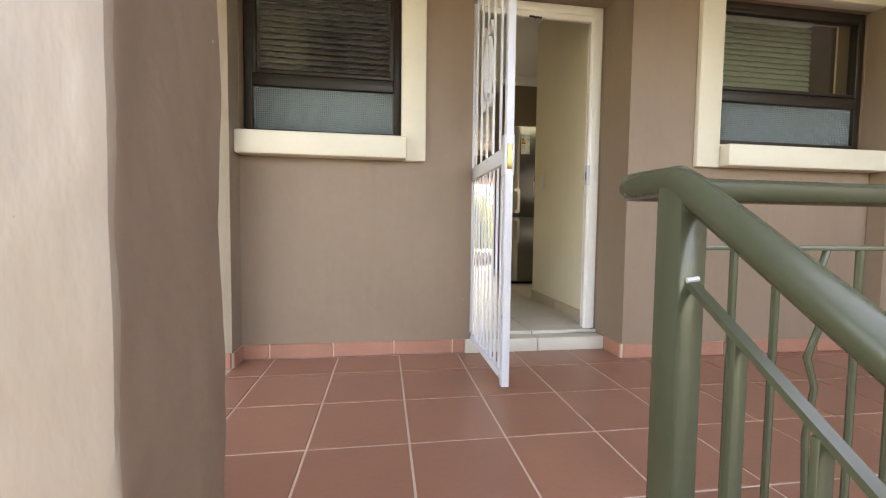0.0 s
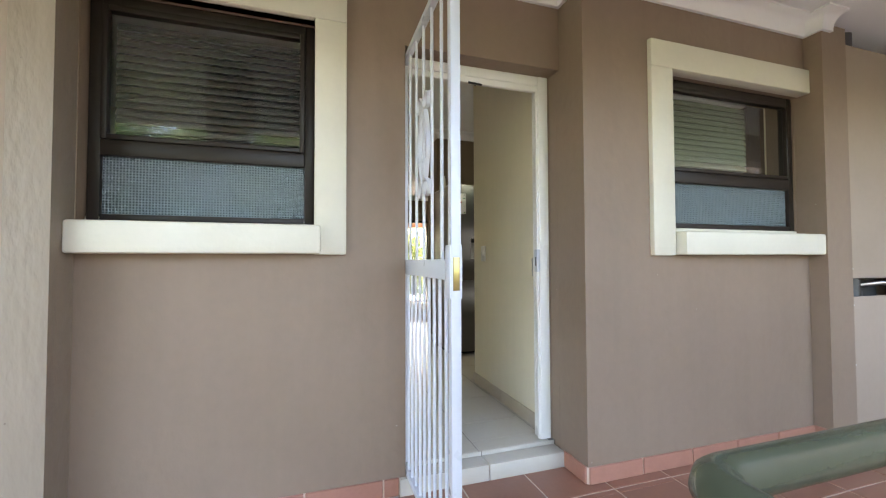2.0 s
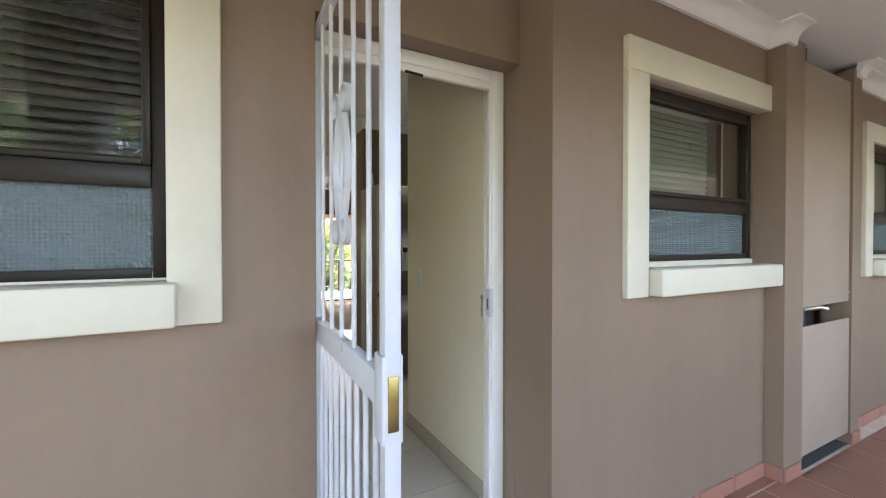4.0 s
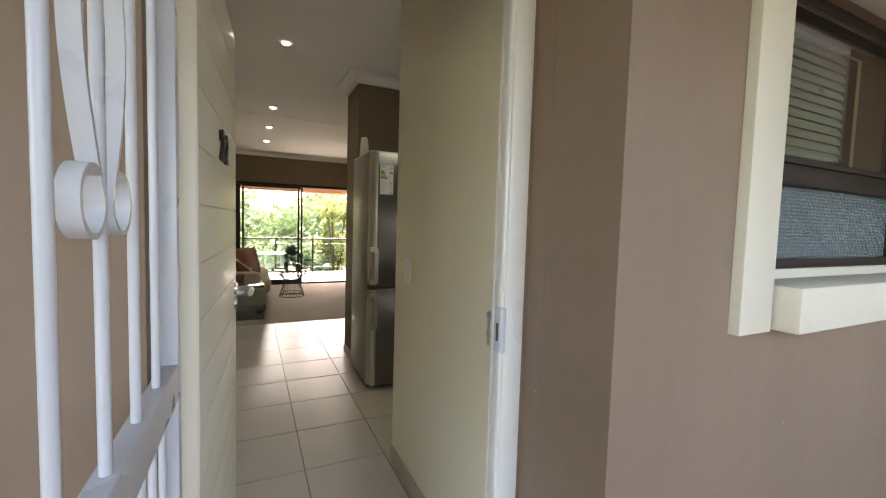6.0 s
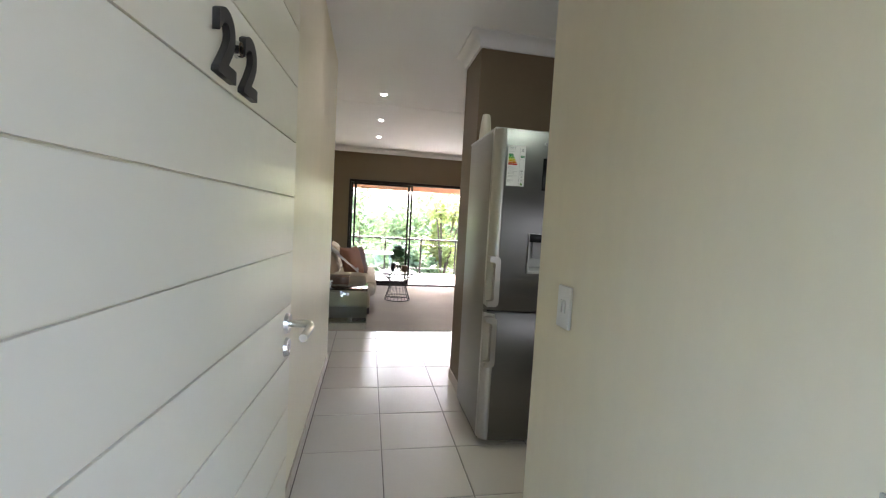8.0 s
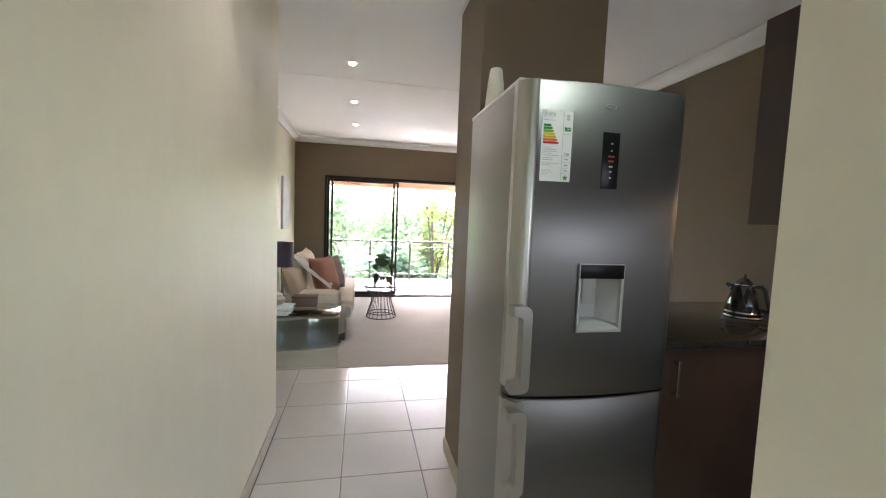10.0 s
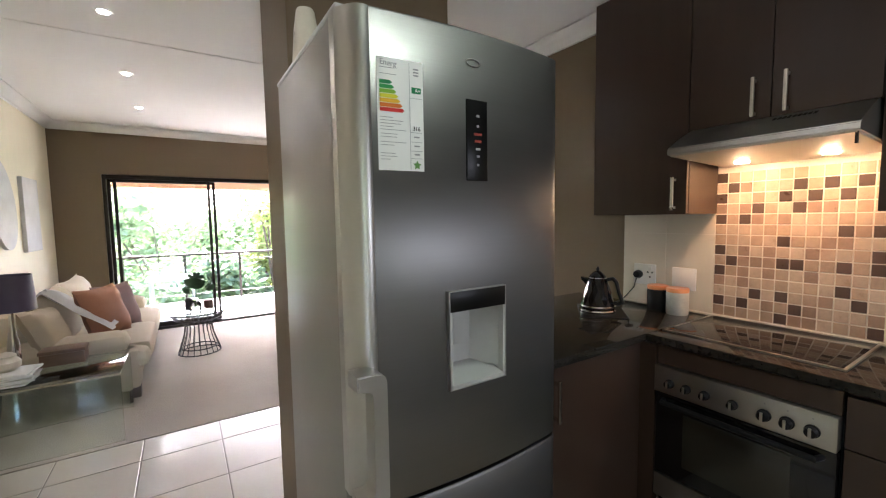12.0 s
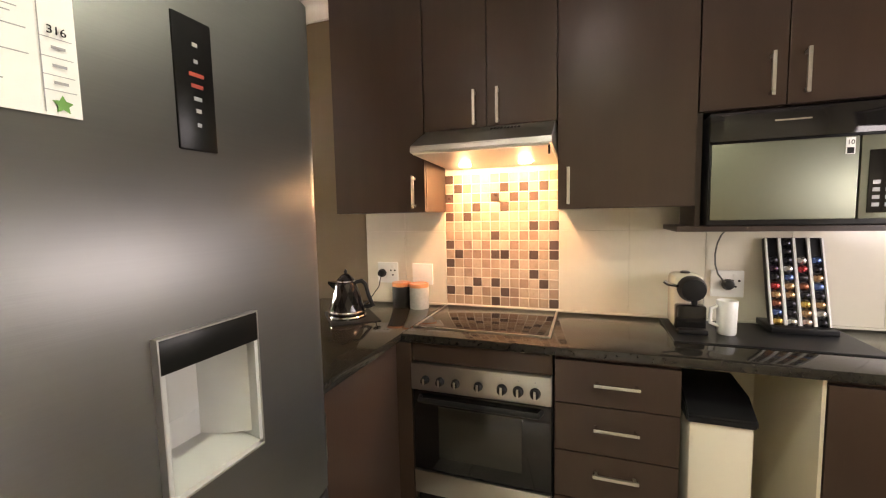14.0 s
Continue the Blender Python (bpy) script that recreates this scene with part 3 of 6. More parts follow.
def front_door():
    """The open leaf, drawn along y with its face at x = 0 and then swung into place."""
    d = thing("door_1", (0.16, 0.28, F), "cream painted front door with grooved boards, standing open", "door", kind="structure")
    swing = Matrix.Translation((0.183, 0.277, 0)) @ Euler((0, 0, radians(-3.67))).to_matrix().to_4x4()

    def leaf(name, bm, material, parent, label="", smooth=True):
        bm.transform(swing)
        return part(name, bm, material, parent, label, smooth)

    y1, z0, z1 = 0.797, F + 0.008, 2.095
    edges = [z0] + [0.207 + 0.1345 * k for k in range(14)] + [z1]
    leaf("core", boxes((-0.044, -0.005, 0, y1, z0, z1), r=0.002), M_DOOR, d)
    leaf("edge_strip", boxes((-0.006, 0, 0, 0.012, z0, z1), r=0.002), M_DOOR, d)
    for a, b in zip(edges, edges[1:]):
        leaf("board", box(bmesh.new(), -0.006, 0, 0.012, y1, a + 0.0016, b - 0.0016, r=0.0012), M_DOOR, d)
    rose = leaf("rose", lathe_x(bmesh.new(), 0, 0.752, 1.108, 0.026, 0.009), M_NICKEL, d, "satin nickel rose")
    bm = bmesh.new()
    tube(bm, [(0, 0.752, 1.108), (0.045, 0.752, 1.108), (0.058, 0.745, 1.107), (0.063, 0.73, 1.105), (0.063, 0.65, 1.102)], 0.0095, 12)
    leaf("lever", bm, M_NICKEL, rose, "satin nickel lever handle")
    key = leaf("key_rose", lathe_x(bmesh.new(), 0, 0.752, 1.048, 0.024, 0.008), M_NICKEL, d, "satin nickel key escutcheon")
    leaf("key_slot", boxes((0.0078, 0.0086, 0.7495, 0.7545, 1.039, 1.057)), M_BLACK, key, smooth=False)
    for yy in (0.353, 0.445):
        cv = bpy.data.curves.new("digit", "FONT")
        cv.body, cv.size, cv.extrude, cv.align_x, cv.offset = "2", 0.122, 0.005, "CENTER", 0.004
        tmp = bpy.data.objects.new("digit", cv)
        me = bpy.data.meshes.new_from_object(tmp)
        bm = bmesh.new()
        bm.from_mesh(me)
        bm.transform(Matrix.Translation((0.0055, yy, 1.566)) @ Euler((radians(90), 0, radians(90))).to_matrix().to_4x4())
        bpy.data.objects.remove(tmp)
        leaf("digit", bm, M_IRON, d, "dark metal house number 2", smooth=False)
    peep = leaf("peephole", lathe_x(bmesh.new(), 0, 0.405, 1.622, 0.013, 0.009), M_CHROME, d, "chrome peephole")
    leaf("lens", lathe_x(bmesh.new(), 0.009, 0.405, 1.622, 0.006, 0.001, 12), M_BLACKGLOSS, peep)
    return d


def lathe_x(bm, x, y, z, r, h, sides=24):
    lo = [bm.verts.new((x, y + r * math.cos(2 * math.pi * j / sides), z + r * math.sin(2 * math.pi * j / sides))) for j in range(sides)]
    hi = [bm.verts.new((x + h, y + r * 0.88 * math.cos(2 * math.pi * j / sides), z + r * 0.88 * math.sin(2 * math.pi * j / sides))) for j in range(sides)]
    for j in range(sides):
        bm.faces.new((lo[j], lo[(j + 1) % sides], hi[(j + 1) % sides], hi[j]))
    bm.faces.new(hi)
    return bm


front_door()


def security_gate():
    g = thing("security_gate", (0.155, 0.13, 0.05), "white steel security gate with scrollwork, standing open", "gate")
    # the open leaf runs from the hinge towards the landing
    hx, hy, ex, ey = 0.149, 0.152, 0.144, -0.648
    L = math.hypot(ex - hx, ey - hy)
    ux, uy = (ex - hx) / L, (ey - hy) / L
    z0, z1 = 0.075, 2.125

    def at(s):
        return hx + ux * s, hy + uy * s

    def bar_box(s0, s1, za, zb, w, r=0.003):
        bm = bmesh.new()
        box(bm, s0, s1, -w / 2, w / 2, za, zb, r=r)
        bm.transform(Matrix(((ux, -uy, 0, hx), (uy, ux, 0, hy), (0, 0, 1, 0), (0, 0, 0, 1))))
        return bm

    def rod(s, za, zb, r=0.0065):
        x, y = at(s)
        return tube(bmesh.new(), [(x, y, za), (x, y, zb)], r, 10)

    part("hinge_stile", bar_box(0, 0.03, z0, z1, 0.03), M_GATE, g)
    part("lock_stile", bar_box(L - 0.034, L, z0 - 0.02, z1, 0.034), M_GATE, g)
    part("top_rail", bar_box(0.03, L - 0.034, z1 - 0.03, z1, 0.028), M_GATE, g)
    part("middle_rail", bar_box(0.03, L - 0.034, 1.036, 1.106, 0.03), M_GATE, g)
    part("bottom_rail", bar_box(0.03, L - 0.034, z0, z0 + 0.03, 0.028), M_GATE, g)
    n = 9
    for k in range(n):
        part("bar", rod(0.03 + (L - 0.064) * (k + 1) / (n + 1), z0 + 0.03, 1.036), M_GATE, g)
    ups = [0.142 + 0.1265 * k for k in range(5)]
    for s in ups:
        part("bar", rod(s, 1.106, z1 - 0.03), M_GATE, g)
    c = ups[2]
    for side in (1, -1):
        # one bent flat bar: a curl, a bowed stem, a curl
        za, zb, rr = 1.402, 1.762, 0.034
        bend = [5.3 * (1 - k / 18) for k in range(18)]
        row = [(c + side * (0.012 + rr - rr * math.cos(a)), za - rr * math.sin(a)) for a in bend]
        row += [(c + side * (0.012 + 0.055 * math.sin(math.pi * k / 24)), za + (zb - za) * k / 24) for k in range(25)]
        row += [(c + side * (0.012 + rr - rr * math.cos(a)), zb + rr * math.sin(a)) for a in bend[::-1]]
        bm = bmesh.new()
        rings = []
        for k, (a, z) in enumerate(row):
            p, q = row[max(0, k - 1)], row[min(len(row) - 1, k + 1)]
            m = math.hypot(q[0] - p[0], q[1] - p[1])
            na, nz = -(q[1] - p[1]) / m * 0.003, (q[0] - p[0]) / m * 0.003
            ring = []
            for sa, w in ((1, 0.009), (1, -0.009), (-1, -0.009), (-1, 0.009)):
                x, y = at(a + sa * na)
                ring.append(bm.verts.new((x - uy * w, y + ux * w, z + sa * nz)))
            rings.append(ring)
        for lo, hi in zip(rings, rings[1:]):
            for k in range(4):
                bm.faces.new((lo[k], lo[(k + 1) % 4], hi[(k + 1) % 4], hi[k]))
        bm.faces.new(rings[0][::-1])
        bm.faces.new(rings[-1])
        part("scroll", bm, M_GATE, g, smooth=True)
    for zz in (0.42, 1.78):
        bm = bmesh.new()
        tube(bm, [(hx - 0.012, hy + 0.008, zz), (hx - 0.012, hy + 0.008, zz + 0.07)], 0.011, 12)
        part("hinge", bm, M_GATE, g)
    lock = part("lock_case", bar_box(L - 0.052, L - 0.002, 0.978, 1.152, 0.044, 0.004), M_GATE, g, "white steel lock case")
    part("lock_plate", bar_box(L - 0.006, L + 0.003, 1.005, 1.112, 0.022, 0.001), M_BRASS, lock, "brass lock face plate")
    for zz in (0.988, 1.142):
        x, y = at(L - 0.03)
        bm = bmesh.new()
        lathe_x(bm, x + 0.021, y, zz, 0.007, 0.004, 12)
        part("screw", bm, M_CHROME, lock)
    return g


security_gate()


def window(name, x0, x1, y, z0, z1, zmid, label, depth=0.06):
    """A dark aluminium window in two lights: a clear one above, obscure glass below."""
    w = thing(name, ((x0 + x1) / 2, y, z0), label, "window", kind="structure")
    t = 0.044
    fr = bmesh.new()
    box(fr, x0, x0 + t, y, y + depth, z0, z1, r=0.004)
    box(fr, x1 - t, x1, y, y + depth, z0, z1, r=0.004)
    box(fr, x0 + t, x1 - t, y, y + depth, z1 - t, z1, r=0.004)
    box(fr, x0 + t, x1 - t, y, y + depth, z0, z0 + t * 0.7, r=0.004)
    part("window_frame", fr, M_BRONZE, w)
    part("transom", boxes((x0 + t, x1 - t, y - 0.006, y + depth, zmid - 0.03, zmid + 0.035), r=0.005), M_BRONZE, w)
    s = bmesh.new()
    a, b, c, d = x0 + t, x1 - t, zmid + 0.035, z1 - t
    for row in ((a, a + 0.022, c, d), (b - 0.022, b, c, d), (a + 0.022, b - 0.022, d - 0.026, d), (a + 0.022, b - 0.022, c, c + 0.022)):
        box(s, row[0], row[1], y - 0.012, y + 0.03, row[2], row[3], r=0.005)
    sash = part("sash", s, M_BRONZE, w)
    p = part("pane", boxes((a + 0.018, b - 0.018, y + 0.012, y + 0.018, c + 0.018, d - 0.022)), M_PANE, sash, "clear reflecting pane")
    q = part("pane", boxes((a - 0.005, b + 0.005, y + 0.022, y + 0.028, z0 + t * 0.6, zmid - 0.025)), M_OBSCURE, w, "obscure patterned pane")
    p.visible_shadow = q.visible_shadow = False
    return w


window("window_1", W1[0] + 0.005, W1[1], 0.10, W1[2] + 0.01, W1[3], 1.565, "dark bronze aluminium window with a blind behind it")
window("window_2", W2[0] + 0.01, W2[1], -0.09, W2[2] + 0.03, W2[3] - 0.0, 1.575, "dark bronze aluminium kitchen window with a raised blind")
window("window_3", 4.17, 5.19, -0.08, 1.28, 2.13, 1.575, "dark bronze aluminium window of the next flat")


def blind(x0, x1, y, z0, z1, label, material, bar=False):
    b = thing("venetian_blind", ((x0 + x1) / 2, y, z0), label, "blind")
    me = None
    n = int((z1 - z0) / 0.034)
    for k in range(n):
        z = z0 + 0.034 * k + 0.012
        if me is None:
            bm = bmesh.new()
            vs = []
            for q in range(6):
                u = (q / 5 - 0.5)
                vs.append([bm.verts.new((sx * (x1 - x0) / 2, 0.014 * u * 1.2 - 0.004 * (1 - 4 * u * u), u * 0.0375)) for sx in (-1, 1)])
            for lo, hi in zip(vs, vs[1:]):
                bm.faces.new((lo[0], lo[1], hi[1], hi[0]))
            me = mesh_of("slat", bm, material, True)
        ob = new("slat", me)
        ob.parent = b
        ob.location = (0, 0, z - z0)
    part("head_rail", boxes((x0, x1, y - 0.015, y + 0.02, z1, z1 + 0.03), r=0.003), M_WHITEPL, b)
    if bar:
        part("bottom_rail", boxes((x0, x1, y - 0.01, y + 0.012, z0 - 0.016, z0), r=0.003), M_WHITEPL, b, "pale bottom rail")
    return b


blind(W1[0] + 0.06, W1[1] - 0.06, 0.205, 1.50, 2.17, "closed grey venetian blind behind the front window", M_SLAT)
blind(W2[0] + 0.06, 2.38, 0.02, 1.645, 2.09, "grey venetian blind let down behind the kitchen window", M_SLAT_PALE, True)


def surround(name, x0, x1, z0, z1, y, w, left, right, label, sill_x0, sill_x1, top_x1):
    """The raised plaster band round a window, with its heavier sill."""
    s = thing(name, ((x0 + x1) / 2, y, z0), label, "window surround", kind="structure")
    p = 0.028
    part("lintel_band", boxes((x0 - (w if left else 0), top_x1, y - p, y + 0.05, z1, z1 + w), r=0.006), M_TRIM, s)
    if left:
        part("side_band", boxes((x0 - w, x0, y - p, y + 0.05, z0 - 0.125, z1 + 0.0005), r=0.006), M_TRIM, s)
    if right:
        part("side_band", boxes((x1, x1 + w, y - p, y + 0.05, z0 - 0.125, z1 + 0.0005), r=0.006), M_TRIM, s)
    bm = bmesh.new()
    box(bm, sill_x0, sill_x1, y - 0.088, y + 0.062, z0 - 0.122, z0 + 0.004, r=0.012)
    part("sill", bm, M_TRIM, s, "thick cream plaster sill")
    part("sill_upstand", boxes((x0, x1, y + 0.062, y + 0.135, z0 - 0.05, z0 + 0.031), r=0.003), M_TRIM, s)
    return s


surround("trim_window_1", W1[0], W1[1], W1[2], W1[3], WL, 0.14, False, True, "raised cream plaster surround of the front window", -1.168, -0.262, -0.15)
surround("trim_window_2", W2[0], W2[1], W2[2], W2[3], WR, 0.148, True, False, "raised cream plaster surround of the kitchen window", 1.566, 2.72, 2.70)
surround("trim_window_3", 4.17, 5.2, 1.25, 2.14, -0.18, 0.14, True, True, "raised cream plaster surround of the next window", 4.18, 5.2, 5.34)


def duct_cover(name, x0, x1, y, label, slot, z0):
    d = thing(name, ((x0 + x1) / 2, y, z0), label, "access panel")
    part("upper_board", boxes((x0, x1, y, y + 0.012, slot[1], CEIL_L - 0.14), r=0.002), M_BOARD, d)
    part("lower_board", boxes((x0, x1, y - 0.004, y + 0.008, z0, slot[0]), r=0.002), M_BOARD, d)
    for sx in (x0 + 0.012, x1 - 0.012):
        for sz in (slot[0] - 0.05, slot[1] + 0.06, 0.45):
            bm = bmesh.new()
            tube(bm, [(sx, y - 0.006, sz), (sx, y, sz)], 0.004, 8)
            part("screw", bm, M_NICKEL, d)
    return d


duct_cover("access_panel", 2.888, 3.585, WD + 0.012, "painted board over the service duct, with a gap", (0.868, 0.982), 0.085)
duct_cover("access_panel", -2.1, -1.262, -0.100, "painted boards over the service duct, loosely fitted", (0.955, 0.958), 0.05)
solid("wall_duct_1_side", boxes((-3.2, -2.1, -0.110, WL, 0, CEIL_L)), M_STUCCO_OLD, "plastered wall beyond the service duct", "wall")


def drain_pipe(x, y, r, label):
    p = thing("drain_pipe", (x, y, -0.006), label, "pipe")
    part("pipe", tube(bmesh.new(), [(x, y, -0.006), (x, y, CEIL_L)], r, 16), M_PIPE, p)
    part("collar", tube(bmesh.new(), [(x, y, 0.80), (x, y, 0.9)], r * 1.18, 16), M_PIPE, p)
    return p


drain_pipe(3.08, -0.15, 0.045, "dark grey plastic soil pipe inside the service duct")
drain_pipe(-1.36, -0.045, 0.045, "dark grey plastic soil pipe behind the loose boards")
bm = bmesh.new()
tube(bm, [(3.22, -0.12, 0.93), (3.36, -0.17, 0.945), (3.40, -0.2, 0.935)], 0.018, 10)
# dark sheets at the duct's back and floor: shade of the gap put into colour
solid("wall_duct_lining", boxes((2.89, 3.595, -0.034, -0.024, 0.005, CEIL_L - 0.02)), M_PIPE, "dark sheet standing in for the shade at the back of the service duct", "wall")
solid("floor_duct", boxes((2.885, 3.60, -0.25, -0.02, -0.004, 0.004)), M_PAVE, "dark sheet standing in for the shade on the service duct's floor", "floor")
solid("water_pipe", bm, M_STEEL_L, "short bright metal water pipe in the duct gap", "pipe", kind="", smooth=True)


def balustrade():
    b = thing("balustrade", (0.132, -1.69, 0), "olive green steel balustrade with a round handrail", "railing")
    Z, r = 0.842, 0.0275
    nx, ny, ly = 0.130, -1.688, -1.508
    hr = bmesh.new()
    down = lambda k: (nx, ny - 0.005 - 0.28 * k, Z - 0.010 - 0.19 * k)
    tube(hr, [(6.4, ly, Z), (0.178, ly, Z), (0.158, ly - 0.004, Z), (0.142, ly - 0.015, Z), (nx + 0.002, ly - 0.034, Z), (nx, ly - 0.06, Z), (nx, ny + 0.012, Z - 0.003),
              down(0.05), down(9)], r, 20)
    part("handrail", hr, M_GREEN, b, "round green handrail")
    post = part("newel", boxes((nx - 0.026, nx + 0.026, ny - 0.031, ny + 0.031, -0.3, Z - 0.012), r=0.004), M_GREEN, b, "square green newel post")
    bm = bmesh.new()
    tube(bm, [(nx - 0.012, ny - 0.033, 0.668), (nx + 0.010, ny - 0.033, 0.671)], 0.0045, 8)
    part("weld", bm, M_GREYPL, post, "bright weld of the sloping bar")
    # stair side: sloping flat bar and uprights
    bm = bmesh.new()
    s0 = Vector((nx, ny - 0.031, 0.668))
    prism(bm, [(s0.y, s0.z), (s0.y, s0.z - 0.012), (s0.y - 2.4, s0.z - 0.012 - 2.4 * 0.675), (s0.y - 2.4, s0.z - 2.4 * 0.675)], "x", nx - 0.010, nx + 0.010)
    part("stair_bar", bm, M_GREEN, b)
    for k in range(1, 20):
        y = ny - 0.007 - 0.12 * k
        zt = 0.668 - 0.012 - 0.675 * (0.12 * k - 0.024)
        part("baluster", boxes((nx - 0.012, nx + 0.012, y - 0.006, y + 0.006, zt - 0.62, zt), r=0.002), M_GREEN, b)
    # landing side: thin top bar, straight and bent balusters
    part("landing_bar", boxes((0.285, 6.4, ly - 0.008, ly + 0.008, 0.708, 0.720), r=0.002), M_GREEN, b)
    part("landing_bar", boxes((0.285, 6.4, ly - 0.008, ly + 0.008, 0.06, 0.076), r=0.002), M_GREEN, b)
    for k in range(1, 52):
        x = 0.298 + 0.115 * k
        if x > 6.3:
            break
        if k % 4 == 3:
            bm = bmesh.new()
            tube(bm, [(x, ly, 0.076), (x - 0.010, ly, 0.25), (x + 0.008, ly, 0.375), (x - 0.018, ly, 0.45), (x + 0.012, ly, 0.525), (x - 0.014, ly, 0.59), (x + 0.020, ly, 0.71)], 0.0075, 8)
            part("bent_baluster", bm, M_GREEN, b)
        elif k % 16 == 0:
            part("post", boxes((x - 0.02, x + 0.02, ly - 0.02, ly + 0.02, -0.1, Z), r=0.003), M_GREEN, b)
        else:
            part("baluster", tube(bmesh.new(), [(x, ly, 0.076), (x, ly, 0.71)], 0.0085, 8), M_GREEN, b)
    return b


balustrade()


# ---- kitchen ----
def flat_text(body, size, m, extrude=0.0004):
    cv = bpy.data.curves.new("text", "FONT")
    cv.body, cv.size, cv.extrude = body, size, extrude
    tmp = bpy.data.objects.new("text", cv)
    me = bpy.data.meshes.new_from_object(tmp)
    bm = bmesh.new()
    bm.from_mesh(me)
    bm.transform(m)
    bpy.data.objects.remove(tmp)
    return bm


def flat_colour(name, col, rough=0.5):
    return mat(name, col, rough, var=0.03, bump=0.0)


FX0, FX1 = 1.088, 1.69


def fr_y(x):
    """The bowed front of the fridge doors."""
    u = (x - FX0) / (FX1 - FX0) * 2 - 1
    y = 2.128 + 0.024 * u * u
    e = max(0.0, (abs(u) - 0.88) / 0.12)
    return y + 0.035 * e * e


def fridge_door(z0, z1, hole=None):
    """A bowed door skin with its sides; hole is (x0, x1, z0, z1)."""
    xs = [FX0 + (FX1 - FX0) * k / 40 for k in range(41)]
    zs = [z0, z0 + 0.006, z1 - 0.006, z1]
    if hole:
        xs = sorted([x for x in xs if min(abs(x - hole[0]), abs(x - hole[1])) > 0.006] + [hole[0], hole[1]])
        zs = sorted(zs + [hole[2], hole[3]])
    bm = bmesh.new()
    front = [[bm.verts.new((x, fr_y(x) + (0.005 if z in (z0, z1) else 0), z)) for z in zs] for x in xs]
    back = [[bm.verts.new((x, 2.215, z)) for z in (z0, z1)] for x in xs]
    for i in range(len(xs) - 1):
        for j in range(len(zs) - 1):
            if hole and hole[0] <= xs[i] < hole[1] and hole[2] <= zs[j] < hole[3]:
                continue
            bm.faces.new((front[i][j], front[i + 1][j], front[i + 1][j + 1], front[i][j + 1]))
        bm.faces.new((front[i][0], back[i][0], back[i + 1][0], front[i + 1][0]))
        bm.faces.new((front[i][-1], front[i + 1][-1], back[i + 1][1], back[i][1]))
        bm.faces.new((back[i][0], back[i][1], back[i + 1][1], back[i + 1][0]))
    for i in (0, -1):
        bm.faces.new([*front[i], back[i][1], back[i][0]])
    return bm


def fridge_handle(za, zb):
    bm = bmesh.new()
    y0, y1 = 2.100, 2.150
    x0, xa, x1 = 1.078, 1.112, 1.140
    t = 0.030
    def bend(cx, cz, r, a0, a1):
        return [(cx + r * math.cos(radians(a0 + (a1 - a0) * k / 3)), cz + r * math.sin(radians(a0 + (a1 - a0) * k / 3))) for k in range(4)]
    poly = [(x0, za)] + bend(x1 - 0.022, za + 0.022, 0.022, -90, 0) + bend(x1 - 0.022, zb - 0.022, 0.022, 0, 90) + [(x0, zb), (x0, zb - t)]
    poly += bend(xa - 0.014, zb - t - 0.014, 0.014, 90, 0) + bend(xa - 0.014, za + t + 0.014, 0.014, 0, -90) + [(x0, za + t)]
    prism(bm, poly, "y", y0, y1)
    edges = [e for e in bm.edges if abs(e.verts[0].co.y - e.verts[1].co.y) < 1e-6 and e.verts[0].co.y < y0 + 0.001]
    bmesh.ops.bevel(bm, geom=edges, offset=0.0025, segments=2, affect="EDGES")
    return bm


